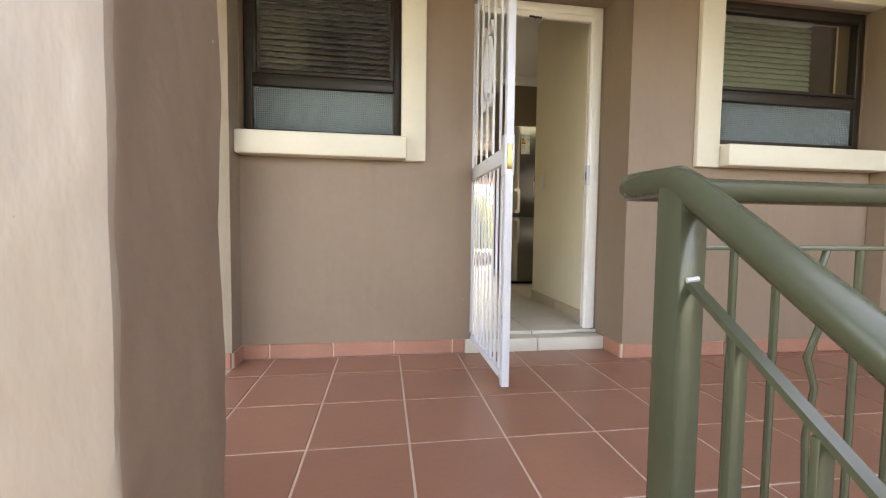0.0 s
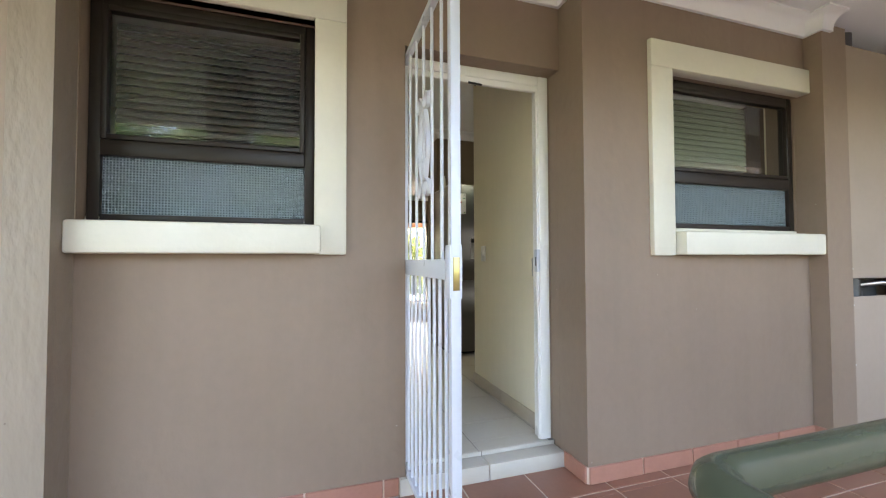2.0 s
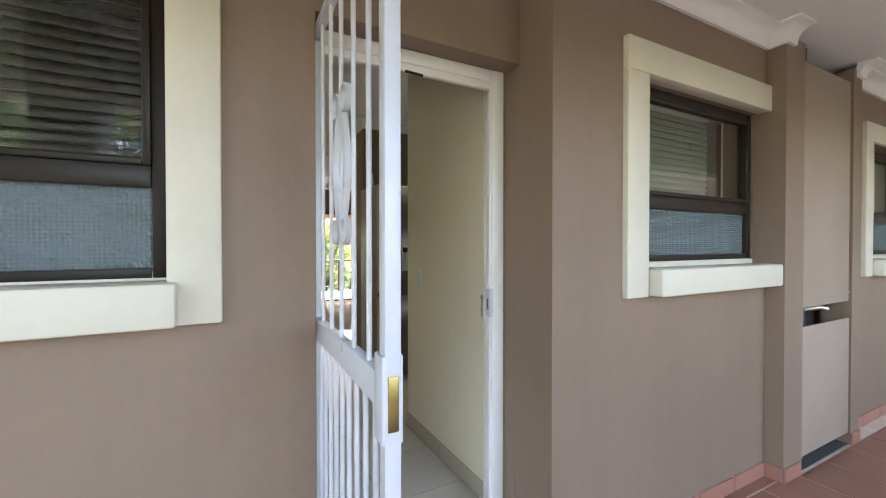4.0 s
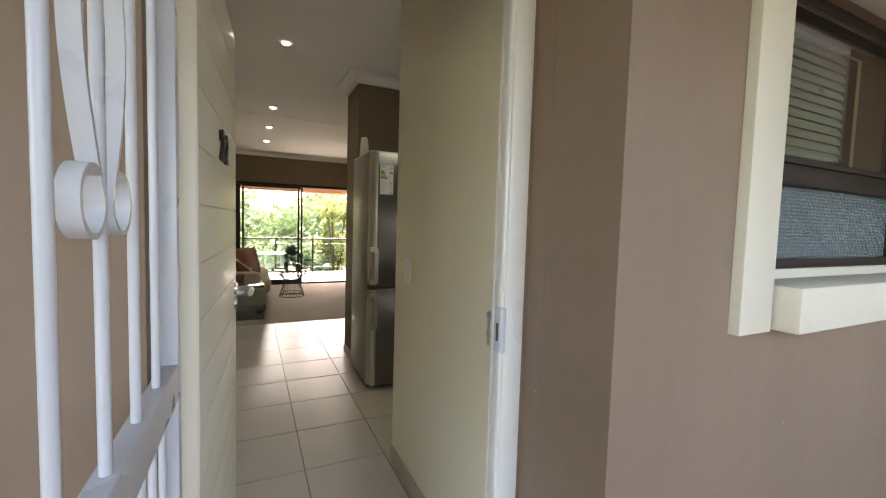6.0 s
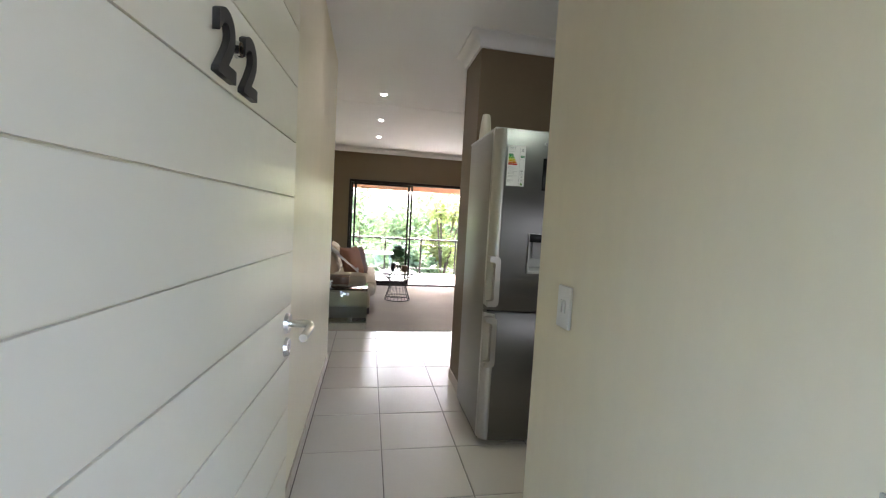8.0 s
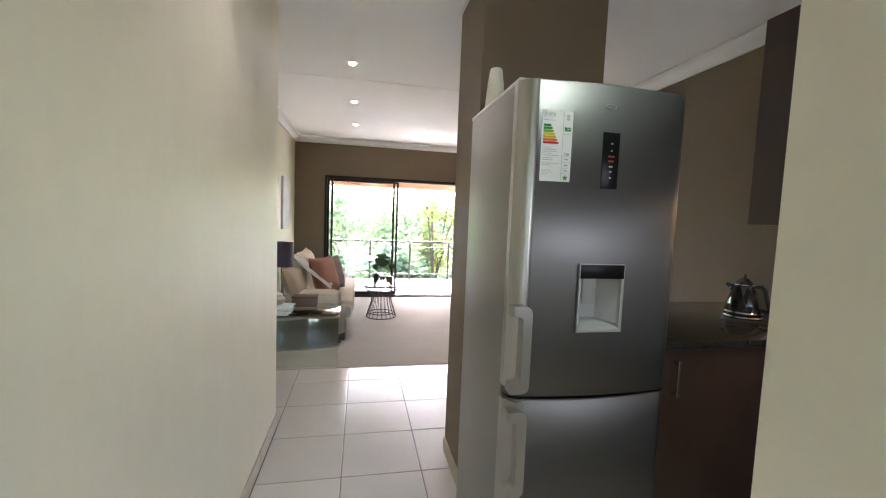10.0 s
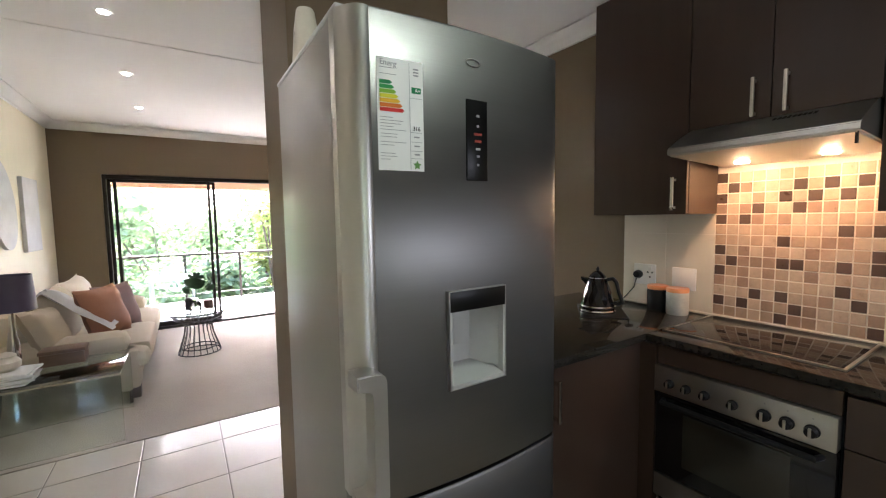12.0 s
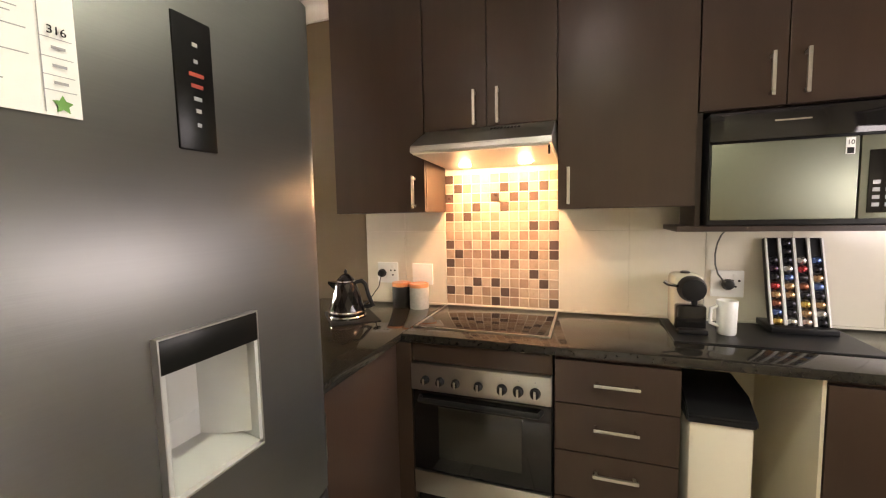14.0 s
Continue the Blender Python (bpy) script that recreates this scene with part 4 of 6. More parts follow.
def fridge():
    f = thing("fridge_freezer", (1.39, 2.45, F), "tall stainless steel fridge freezer with a water dispenser", "fridge")
    part("body", boxes((FX0 + 0.004, FX1 - 0.004, 2.224, 2.745, F + 0.03, 1.912), r=0.006), M_SILVER, f, "silver grey cabinet")
    part("plinth", boxes((FX0 + 0.02, FX1 - 0.02, 2.26, 2.72, F, F + 0.04)), M_BLACK, f)
    part("top_cap", boxes((FX0 + 0.002, FX1 - 0.002, 2.19, 2.748, 1.908, 1.921), r=0.004), M_GREYPL, f)
    hole = (1.303, 1.456, 1.122, 1.336)
    up = part("door", fridge_door(0.898, 1.908, hole), M_STEEL, f, "brushed steel fridge door")
    lo = part("door", fridge_door(F + 0.045, 0.890), M_STEEL, f, "brushed steel freezer door")
    for d, za, zb in ((up, 0.925, 1.905), (lo, F + 0.05, 0.882)):
        bm = bmesh.new()
        xs = [FX0 - 0.004 + 0.056 * k / 8 for k in range(9)]
        lo_v = [[bm.verts.new((x, fr_y(max(x, FX0)) - 0.004 + (0.004 if k in (8,) else 0), z)) for z in (za, zb)] for k, x in enumerate(xs)]
        bk = [bm.verts.new((FX0 - 0.004, 2.212, z)) for z in (za, zb)]
        for a, b in zip(lo_v, lo_v[1:]):
            bm.faces.new((a[0], b[0], b[1], a[1]))
        bm.faces.new((bk[0], lo_v[0][0], lo_v[0][1], bk[1]))
        part("edge_strip", bm, M_STEEL_L, d, "pale satin edge strip")
    part("gasket", boxes((FX0 + 0.009, FX1 - 0.009, 2.2152, 2.2238, F + 0.06, 1.90)), M_BLACK, f)
    part("gasket", boxes((FX0 + 0.01, FX1 - 0.01, 2.17, 2.215, 0.8905, 0.8975)), M_BLACK, f)
    for d, za, zb in ((up, 0.928, 1.205), (lo, 0.585, 0.868)):
        part("handle", fridge_handle(za, zb), M_STEEL_L, d, "chunky satin grip handle")
    # dispenser recess
    x0, x1, z0, z1 = hole
    yf, yb = 2.124, 2.205
    rec = part("dispenser_recess", boxes((x0 + 0.004, x1 - 0.004, yb - 0.006, yb, z0, z1)), M_GREYPL, up, "pale grey water dispenser recess", smooth=False)
    part("recess_cheek", boxes((x0 - 0.003, x0 + 0.004, yf - 0.004, yb, z0, z1)), M_GREYPL, rec, smooth=False)
    part("recess_cheek", boxes((x1 - 0.004, x1 + 0.003, yf - 0.004, yb, z0, z1)), M_GREYPL, rec, smooth=False)
    part("drip_tray", prism(bmesh.new(), [(yf - 0.004, z0 - 0.003), (yb, z0 - 0.003), (yb, z0 + 0.028), (yf - 0.004, z0 + 0.006)], "x", x0 - 0.003, x1 + 0.003), M_GREYPL, rec, smooth=False)
    part("corner_fillet", prism(bmesh.new(), [(x1 - 0.045, yb - 0.006), (x1 - 0.004, yb - 0.006), (x1 - 0.004, yf + 0.012)], "z", z0 + 0.02, z1 - 0.04), M_GREYPL, rec, smooth=False)
    part("dispenser_display", boxes((x0 - 0.003, x1 + 0.003, yf - 0.006, yb - 0.004, z1 - 0.043, z1 + 0.003), r=0.002), M_PANEL, rec, "black dispenser panel")
    part("dispenser_paddle", boxes((x0 + 0.046, x0 + 0.096, yb - 0.024, yb - 0.012, z0 + 0.075, z1 - 0.043), r=0.004), M_GREYPL, rec)
    rim = bmesh.new()
    for row in ((x0 - 0.0045, x0 - 0.0025, z0 - 0.0045, z1 + 0.0045), (x1 + 0.0025, x1 + 0.0045, z0 - 0.0045, z1 + 0.0045),
                (x0 - 0.0025, x1 + 0.0025, z1 + 0.0025, z1 + 0.0045), (x0 - 0.0025, x1 + 0.0025, z0 - 0.0045, z0 - 0.0025)):
        box(rim, row[0], row[1], 2.118, 2.132, row[2], row[3])
    part("dispenser_rim", rim, M_STEEL_L, rec, smooth=False)
    # control panel
    y = 2.1255
    cp = part("control_panel", boxes((1.355, 1.414, y, y + 0.01, 1.582, 1.760), r=0.0025), M_PANEL, up, "black touch control panel")
    red = flat_colour("red_panel_print", (0.35, 0.05, 0.03))
    for k, (zz, w, m) in enumerate(((1.722, 0.008, M_INK), (1.70, 0.006, M_INK), (1.682, 0.022, red), (1.667, 0.018, red), (1.650, 0.012, M_INK), (1.634, 0.008, M_INK), (1.615, 0.006, M_INK))):
        part("panel_mark", boxes((1.386 - w / 2, 1.386 + w / 2, y - 0.0008, y + 0.001, zz, zz + 0.005)), m, cp, smooth=False)
    logo = bmesh.new()
    tube(logo, [(1.375 + 0.018 * math.cos(q) * (1.0), 2.127, 1.838 + 0.0075 * math.sin(q)) for q in [2 * math.pi * k / 24 for k in range(25)]], 0.0013, 6)
    part("badge", logo, M_STEEL_L, up, "small oval badge")
    # energy label: white sheet with coloured arrows
    lx0, lx1, lz0, lz1 = 1.152, 1.250, 1.597, 1.815
    sheet = bmesh.new()
    cols = [[sheet.verts.new((x, fr_y(x) - 0.0012, z)) for z in (lz0, lz1)] for x in [lx0 + (lx1 - lx0) * k / 6 for k in range(7)]]
    for a, b in zip(cols, cols[1:]):
        sheet.faces.new((a[0], b[0], b[1], a[1]))
    lab = part("energy_label", sheet, M_PAPER, up, "white energy label with coloured arrows", smooth=False)

    def patch(xa, xb, za, zb, m, nm="label_mark", tip=0.0):
        bm = bmesh.new()
        p = [(xa, za), (xb, za)] + ([(xb + tip, (za + zb) / 2)] if tip else []) + [(xb, zb), (xa, zb)]
        bm.faces.new([bm.verts.new((x, fr_y(x) - 0.0022, z)) for x, z in p])
        return part(nm, bm, m, lab, smooth=False)

    colours = ((0.0, 0.22, 0.07), (0.01, 0.28, 0.06), (0.20, 0.42, 0.03), (0.62, 0.60, 0.02), (0.72, 0.42, 0.01), (0.66, 0.17, 0.01), (0.56, 0.02, 0.015))
    for k, c in enumerate(colours):
        zt = 1.772 - 0.0088 * k
        patch(lx0 + 0.005, lx0 + 0.026 + 0.0042 * k, zt - 0.0076, zt, flat_colour("label_arrow", c), "arrow", 0.005)
    patch(lx1 - 0.026, lx1 - 0.006, 1.752, 1.764, flat_colour("label_rating_green", (0.0, 0.22, 0.07)), "rating_arrow", 0.001)
    rows = [1.795, 1.783, 1.700, 1.694, 1.688, 1.682, 1.676, 1.668, 1.662, 1.652, 1.646, 1.630, 1.624, 1.618]
    for k, zz in enumerate(rows):
        patch(lx0 + 0.005, lx0 + 0.012 + (0.047 if 2 <= k < 11 else 0.03) * (0.7 + 0.3 * math.sin(k * 2.3)), zz, zz + 0.0012, M_INK)
    patch(lx1 - 0.031, lx1 - 0.030, 1.600, 1.810, M_INK)
    for zz in (1.742, 1.674, 1.655, 1.637, 1.622):
        patch(lx1 - 0.030, lx1 - 0.004, zz, zz + 0.0009, M_INK)
    for zz in (1.798, 1.792, 1.786, 1.664, 1.646, 1.629):
        patch(lx1 - 0.022, lx1 - 0.010, zz, zz + 0.003, M_INK)
    star = bmesh.new()
    star.faces.new([star.verts.new((lx1 - 0.016 + (0.010 if k % 2 == 0 else 0.005) * math.sin(k * math.pi / 5), fr_y(lx1 - 0.02) - 0.0022,
                                    1.609 + (0.010 if k % 2 == 0 else 0.005) * math.cos(k * math.pi / 5))) for k in range(10)])
    part("star_mark", star, flat_colour("label_star_green", (0.12, 0.30, 0.06)), lab, smooth=False)
    for body, size, x, z, m in (("Energy", 0.0155, lx0 + 0.005, 1.7995, M_INK), ("316", 0.0115, lx1 - 0.026, 1.678, M_BLACK), ("A+", 0.010, lx1 - 0.020, 1.754, M_PAPER)):
        bm = flat_text(body, size, Matrix.Translation((x, fr_y(x) - 0.0050, z)) @ Euler((radians(90), 0, 0)).to_matrix().to_4x4())
        part("label_text", bm, m, lab, smooth=False)
    return f


fridge()

v = solid("vase", lathe(bmesh.new(), 1.145, 2.60, [(0.036, 1.922), (0.04, 1.94), (0.033, 2.03), (0.025, 2.085), (0.022, 2.09), (0.012, 2.085)]), M_CERAMIC,
          "slim cream ceramic vase on top of the fridge", "vase", kind="", smooth=True)


def bar_handle(x, y, z, length, axis, parent):
    """A square bar handle standing off a door; axis is the way it runs."""
    bm = bmesh.new()
    if axis == "z":
        box(bm, x - 0.030, x - 0.020, y - 0.006, y + 0.006, z, z + length, r=0.002)
        for zz in (z + 0.012, z + length - 0.012):
            box(bm, x - 0.022, x, y - 0.005, y + 0.005, zz - 0.005, zz + 0.005)
    else:
        box(bm, x - 0.030, x - 0.020, y, y + length, z - 0.006, z + 0.006, r=0.002)
        for yy in (y + 0.012, y + length - 0.012):
            box(bm, x - 0.022, x, yy - 0.005, yy + 0.005, z - 0.005, z + 0.005)
    return part("handle", bm, M_NICKEL, parent, "satin nickel bar handle", smooth=False)


CX, CF = 2.442, 2.43      # cupboard fronts, and worktop edge
UX = 2.68                 # upper cupboard fronts
WT = F + 0.905            # worktop top
UT = 2.575                # upper cupboard top

# worktop: an L along the wall with a peninsula
worktop = thing("worktop", (2.7, 1.6, WT - 0.032), "L-shaped polished black granite worktop", "worktop")
for nm, row in (("main_slab", (CF, XR, 0.082, 2.3345, WT - 0.032, WT)), ("peninsula_slab", (1.75, XR, 2.3355, 3.11, WT - 0.032, WT))):
    part(nm, boxes(row, r=0.0025), M_GRANITE, worktop)


def cupboard(name, y0, y1, z0, z1, xf, xb, label, doors, handles, group="kitchen cupboards"):
    c = thing(name, ((xf + xb) / 2, (y0 + y1) / 2, z0), label, "cupboard", group)
    part("body", boxes((xf + 0.02, xb, y0, y1, z0, z1)), M_WENGE, c, smooth=False)
    for (a, b, c0, c1), h in zip(doors, handles):
        d = part("door", boxes((xf, xf + 0.018, a + 0.0015, b - 0.0015, c0 + 0.0015, c1 - 0.0015), r=0.0015), M_WENGE, c, smooth=False)
        if h:
            bar_handle(xf, h[0], h[1], h[2], h[3], d)
    return c


UB = 1.50
cupboard("wall_cupboard", 2.315, 2.79, UB, UT, UX, XR, "dark wenge wall cupboard beside the hood",
         [(2.315, 2.79, UB, UT)], [(2.366, 1.518, 0.147, "z")])
cupboard("wall_cupboard", 1.737, 2.313, 1.855, UT, UX, XR, "dark wenge double wall cupboard over the hood",
         [(2.025, 2.313, 1.855, UT), (1.737, 2.025, 1.855, UT)], [(2.077, 1.864, 0.146, "z"), (1.977, 1.864, 0.146, "z")])
cupboard("wall_cupboard", 1.245, 1.735, UB, UT, UX, XR, "dark wenge wall cupboard over the worktop",
         [(1.245, 1.735, UB, UT)], [(1.692, 1.519, 0.147, "z")])
cupboard("wall_cupboard", 0.69, 1.243, 1.835, UT, UX - 0.0, XR, "dark wenge double cupboard over the microwave",
         [(0.985, 1.243, 1.835, UT), (0.69, 0.985, 1.835, UT)], [(1.033, 1.865, 0.146, "z"), (0.937, 1.865, 0.146, "z")])
cupboard("wall_cupboard", 0.09, 0.688, UB, UT, UX, XR, "dark wenge wall cupboard in the corner",
         [(0.09, 0.688, UB, UT)], [None])
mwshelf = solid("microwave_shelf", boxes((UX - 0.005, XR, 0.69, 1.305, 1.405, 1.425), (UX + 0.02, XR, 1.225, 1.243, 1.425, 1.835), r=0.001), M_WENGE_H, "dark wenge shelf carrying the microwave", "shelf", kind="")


def base_unit(y0, y1, label, fronts, handles):
    c = thing("base_cupboard", (2.7, (y0 + y1) / 2, F), label, "cupboard", "kitchen cupboards")
    part("body", boxes((CX + 0.02, XR - 0.01, y0, y1, F + 0.1, WT - 0.034)), M_WENGE, c, smooth=False)
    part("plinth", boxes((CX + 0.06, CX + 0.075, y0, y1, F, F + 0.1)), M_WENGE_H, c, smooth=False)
    for (za, zb), h in zip(fronts, handles):
        d = part("drawer", boxes((CX, CX + 0.018, y0 + 0.002, y1 - 0.002, za + 0.002, zb - 0.002), r=0.0015), M_WENGE, c, smooth=False)
        if h:
            bar_handle(CX, h[0], h[1], h[2], "y", d)
    return c


base_unit(1.318, 1.728, "dark wenge drawer unit under the worktop", [(0.796, 0.958), (0.616, 0.796), (0.436, 0.616), (0.2, 0.436)],
          [(1.444, 0.882, 0.15), (1.444, 0.72, 0.15), (1.444, 0.548, 0.15), None])
base_unit(0.09, 0.936, "dark wenge base cupboard beside the bin niche", [(0.2, 0.958)], [None])
solid("wall_niche", boxes((XR - 0.012, XR, 0.937, 1.318, F, WT - 0.033), (2.448, XR - 0.0125, 0.937, 0.947, F, WT - 0.033)), M_CREAM, "cream painted wall inside the bin niche", "wall")


def peninsula():
    c = thing("base_cupboard", (2.1, 2.7, F), "dark wenge cupboard under the peninsula worktop", "cupboard", "kitchen cupboards")
    part("body", boxes((1.77, XR - 0.55, 2.378, 3.06, F + 0.1, WT - 0.034)), M_WENGE, c, smooth=False)
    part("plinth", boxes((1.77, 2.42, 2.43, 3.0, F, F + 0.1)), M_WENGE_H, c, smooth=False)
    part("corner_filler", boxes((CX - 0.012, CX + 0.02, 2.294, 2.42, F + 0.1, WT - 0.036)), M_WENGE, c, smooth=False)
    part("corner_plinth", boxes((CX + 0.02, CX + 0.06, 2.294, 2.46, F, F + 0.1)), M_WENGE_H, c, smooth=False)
    for a, b in ((1.772, 2.425),):
        d = part("door", boxes((a, b, 2.358, 2.377, F + 0.11, WT - 0.040), r=0.0015), M_WENGE, c, smooth=False)
        bm = bmesh.new()
        box(bm, 1.893, 1.905, 2.328, 2.338, 0.77, 0.925, r=0.002)
        for zz in (0.782, 0.912):
            box(bm, 1.895, 1.903, 2.336, 2.359, zz - 0.005, zz + 0.005)
        part("handle", bm, M_NICKEL, d, "satin nickel bar handle", smooth=False)
    return c


peninsula()


def oven():
    y0, y1 = 1.735, 2.290
    o = thing("oven", (2.65, 2.01, F), "built-in steel electric oven with seven knobs", "oven")
    part("fascia", boxes((CX, CX + 0.02, y0, y1, 0.893, 0.968)), M_WENGE, o, smooth=False)
    part("carcass", boxes((CX + 0.03, XR - 0.05, y0, y1, F, 0.96)), M_BLACK, o, smooth=False)
    pan = part("control_panel", boxes((CX - 0.026, CX + 0.02, y0 + 0.001, y1, 0.782, 0.890), r=0.003), M_STEEL_L, o, "brushed steel control panel")
    for k, yy in enumerate((2.226, 2.163, 2.098, 2.007, 1.916, 1.855, 1.793)):
        r = 0.017 if k < 4 else 0.020
        bm = bmesh.new()
        lathe(bm, 0, 0, [(r, 0), (r, 0.006), (r * 0.85, 0.008), (r * 0.8, 0.024), (r * 0.7, 0.027)], 20)
        bm.transform(Matrix.Translation((CX - 0.026, yy, 0.829)) @ Euler((0, radians(-90), 0)).to_matrix().to_4x4())
        kn = part("knob", bm, M_BLACK, pan, "black knob with a steel pointer")
        part("pointer", boxes((CX - 0.056, CX - 0.051, yy - 0.004, yy + 0.004, 0.829 - r * 0.8, 0.829 + r * 0.8), r=0.001), M_NICKEL, kn)
    for yy in (1.793, 1.855, 1.916):
        part("print_mark", boxes((CX - 0.0275, CX - 0.0255, yy - 0.002, yy + 0.002, 0.866, 0.870)), M_INK, pan)
    door = part("door", boxes((CX - 0.012, CX + 0.02, y0 + 0.002, y1 - 0.002, 0.437, 0.775), r=0.004), M_BLACKGLOSS, o, "black glass oven door")
    bm = bmesh.new()
    tube(bm, [(CX - 0.012, 2.255, 0.752), (CX - 0.048, 2.245, 0.752), (CX - 0.048, 1.78, 0.752), (CX - 0.012, 1.77, 0.752)], 0.0085, 10)
    part("door_handle", bm, M_BLACK, door, "black bar handle")
    part("window", boxes((CX - 0.0135, CX - 0.011, 1.845, 2.18, 0.50, 0.715), r=0.0005), mat("smoked_oven_glass", (0.03, 0.028, 0.022), 0.05, var=0.05, bump=0.0, rvar=0.01), door, "smoked glass window")
    part("lower_strip", boxes((CX - 0.018, CX + 0.02, y0 + 0.002, y1 - 0.002, 0.335, 0.432), r=0.003), M_STEEL_L, o, "steel warming drawer front")
    part("plinth", boxes((CX + 0.05, CX + 0.07, y0, y1, F, 0.33)), M_WENGE_H, o, smooth=False)
    return o


oven()


def hob():
    h = thing("hob", (2.74, 2.035, WT), "black glass ceramic hob with a thin steel rim", "hob")
    part("glass_plate", boxes((2.535, 2.955, 1.758, 2.312, WT, WT + 0.005), r=0.002), M_BLACKGLOSS, h)
    bm = bmesh.new()
    for row in ((2.525, 2.535, 1.748, 2.322), (2.955, 2.965, 1.748, 2.322), (2.535, 2.955, 1.748, 1.758), (2.535, 2.955, 2.312, 2.322)):
        box(bm, row[0], row[1], row[2], row[3], WT, WT + 0.006)
    part("rim", bm, M_STEEL_L, h, "thin steel rim", smooth=False)
    return h


hob()


def hood():
    h = thing("cooker_hood", (2.75, 2.025, 1.72), "slim brushed steel cooker hood with two lit lamps", "cooker hood")
    y0, y1 = 1.742, 2.296
    bm = bmesh.new()
    prism(bm, [(2.478, 1.738), (2.482, 1.762), (2.56, 1.805), (2.665, 1.853), (XR - 0.005, 1.853), (XR - 0.005, 1.72), (2.60, 1.735)], "y", y0, y1)
    bmesh.ops.bevel(bm, geom=[e for e in bm.edges if abs(e.verts[0].co.y - e.verts[1].co.y) > 0.1], offset=0.004, segments=2, affect="EDGES")
    shell = part("shell", bm, M_STEEL_L, h, "brushed steel canopy")
    part("filter", prism(bmesh.new(), [(2.488, 1.7315), (XR - 0.012, 1.713), (XR - 0.012, 1.7205), (2.488, 1.7385)], "y", y0 + 0.008, y1 - 0.008), mat("warm_filter_panel", (0.55, 0.50, 0.42), 0.35, var=0.04), h, "pale grease filter panel")
    for hx, hy in HOOD_LAMPS:
        bm = bmesh.new()
        lathe(bm, hx, hy, [(0.024, 1.7115), (0.026, 1.714), (0.026, 1.7215)], 20)
        part("lamp", bm, M_LAMPWARM, h, "lit warm halogen lamp")
    part("lamp_visor", boxes((2.49, 2.50, 1.748, 1.755, 1.70, 1.735)), M_BLACK, h)
    for k in range(9):
        yy = 1.88 + 0.014 * k
        bm = boxes((-0.011, 0.011, -0.0045, 0.0045, -0.001, 0.0012))
        bm.transform(Matrix.Translation((2.62, yy, 1.8335)) @ Euler((0, radians(-24.6), 0)).to_matrix().to_4x4())
        part("vent_slot", bm, M_BLACK, shell, smooth=False)
    return h


hood()


def microwave():
    m = thing("microwave", (2.83, 0.95, 1.425), "black framed steel microwave on the wall shelf", "microwave")
    y0, y1, z0, z1 = 0.655, 1.215, 1.427, 1.818
    part("case", boxes((2.655, XR - 0.02, y0, y1, z0, z1), r=0.006), M_BLACK, m, "black casing")
    part("top_band", boxes((2.640, 2.656, y0, y1, 1.72, z1), r=0.003), M_BLACKGLOSS, m, "black upper band")
    d = part("door", boxes((2.646, 2.656, 0.80, y1 - 0.008, 1.447, 1.712), r=0.003), M_MWMIRROR, m, "mirror steel door")
    c = part("control_panel", boxes((2.646, 2.656, y0 + 0.006, 0.795, 1.447, 1.712), r=0.003), M_MWMIRROR, m, "steel control panel")
    part("keypad", boxes((2.643, 2.648, y0 + 0.02, 0.775, 1.465, 1.665), r=0.002), M_BLACKGLOSS, c, "black keypad")
    for i in range(4):
        for j in range(3):
            part("key", boxes((2.642, 2.644, 0.755 - 0.032 * j - 0.009, 0.755 - 0.032 * j + 0.009, 1.485 + 0.024 * i, 1.497 + 0.024 * i)), M_INK, c, smooth=False)
    part("badge", boxes((2.638, 2.641, 0.93, 1.03, 1.776, 1.781)), M_NICKEL, m, "thin bright badge", smooth=False)
    st = part("sticker", boxes((2.6445, 2.6465, 0.812, 0.836, 1.655, 1.708)), M_PAPER, d, "small white warranty sticker", smooth=False)
    part("sticker_mark", boxes((2.6438, 2.645, 0.815, 0.833, 1.657, 1.676)), M_BLACK, st, smooth=False)
    bm = flat_text("10", 0.02, Matrix.Translation((2.6440, 0.834, 1.686)) @ Euler((radians(90), 0, radians(-90))).to_matrix().to_4x4())
    part("sticker_text", bm, M_BLACK, st, smooth=False)
    return m


M_MWMIRROR = mat("smoked_mirror_steel", (0.21, 0.22, 0.17), 0.52, 1.0, var=0.03, bump=0.0, rvar=0.02)
microwave()


# splash back: large cream tiles, and the mosaic panel behind the hob
splash = solid("wall_splashback", boxes((XR - 0.003, XR, 0.082, 2.79, WT, UB + 0.02)), M_MOSGROUT, "splash back of large cream glazed tiles", "wall tiles")


def splash_tile(y0, y1, z0, z1):
    part("tile", boxes((XR - 0.010, XR - 0.003, y0 + 0.0007, y1 - 0.0007, z0 + 0.0007, z1 - 0.0007), r=0.0006), M_SPLASH, splash, smooth=False)


for ya, yb in ((2.318, 2.55), (2.55, 2.79), (1.44, 1.742), (1.14, 1.44), (0.84, 1.14), (0.54, 0.84), (0.24, 0.54), (0.084, 0.24)):
    splash_tile(ya, yb, WT + 0.012, WT + 0.395)
    splash_tile(ya, yb, WT + 0.395, UB + 0.018)
part("sealant_bead", boxes((XR - 0.014, XR - 0.002, 0.084, 2.79, WT, WT + 0.011), r=0.003), M_TRIM, splash, "cream sealant bead")

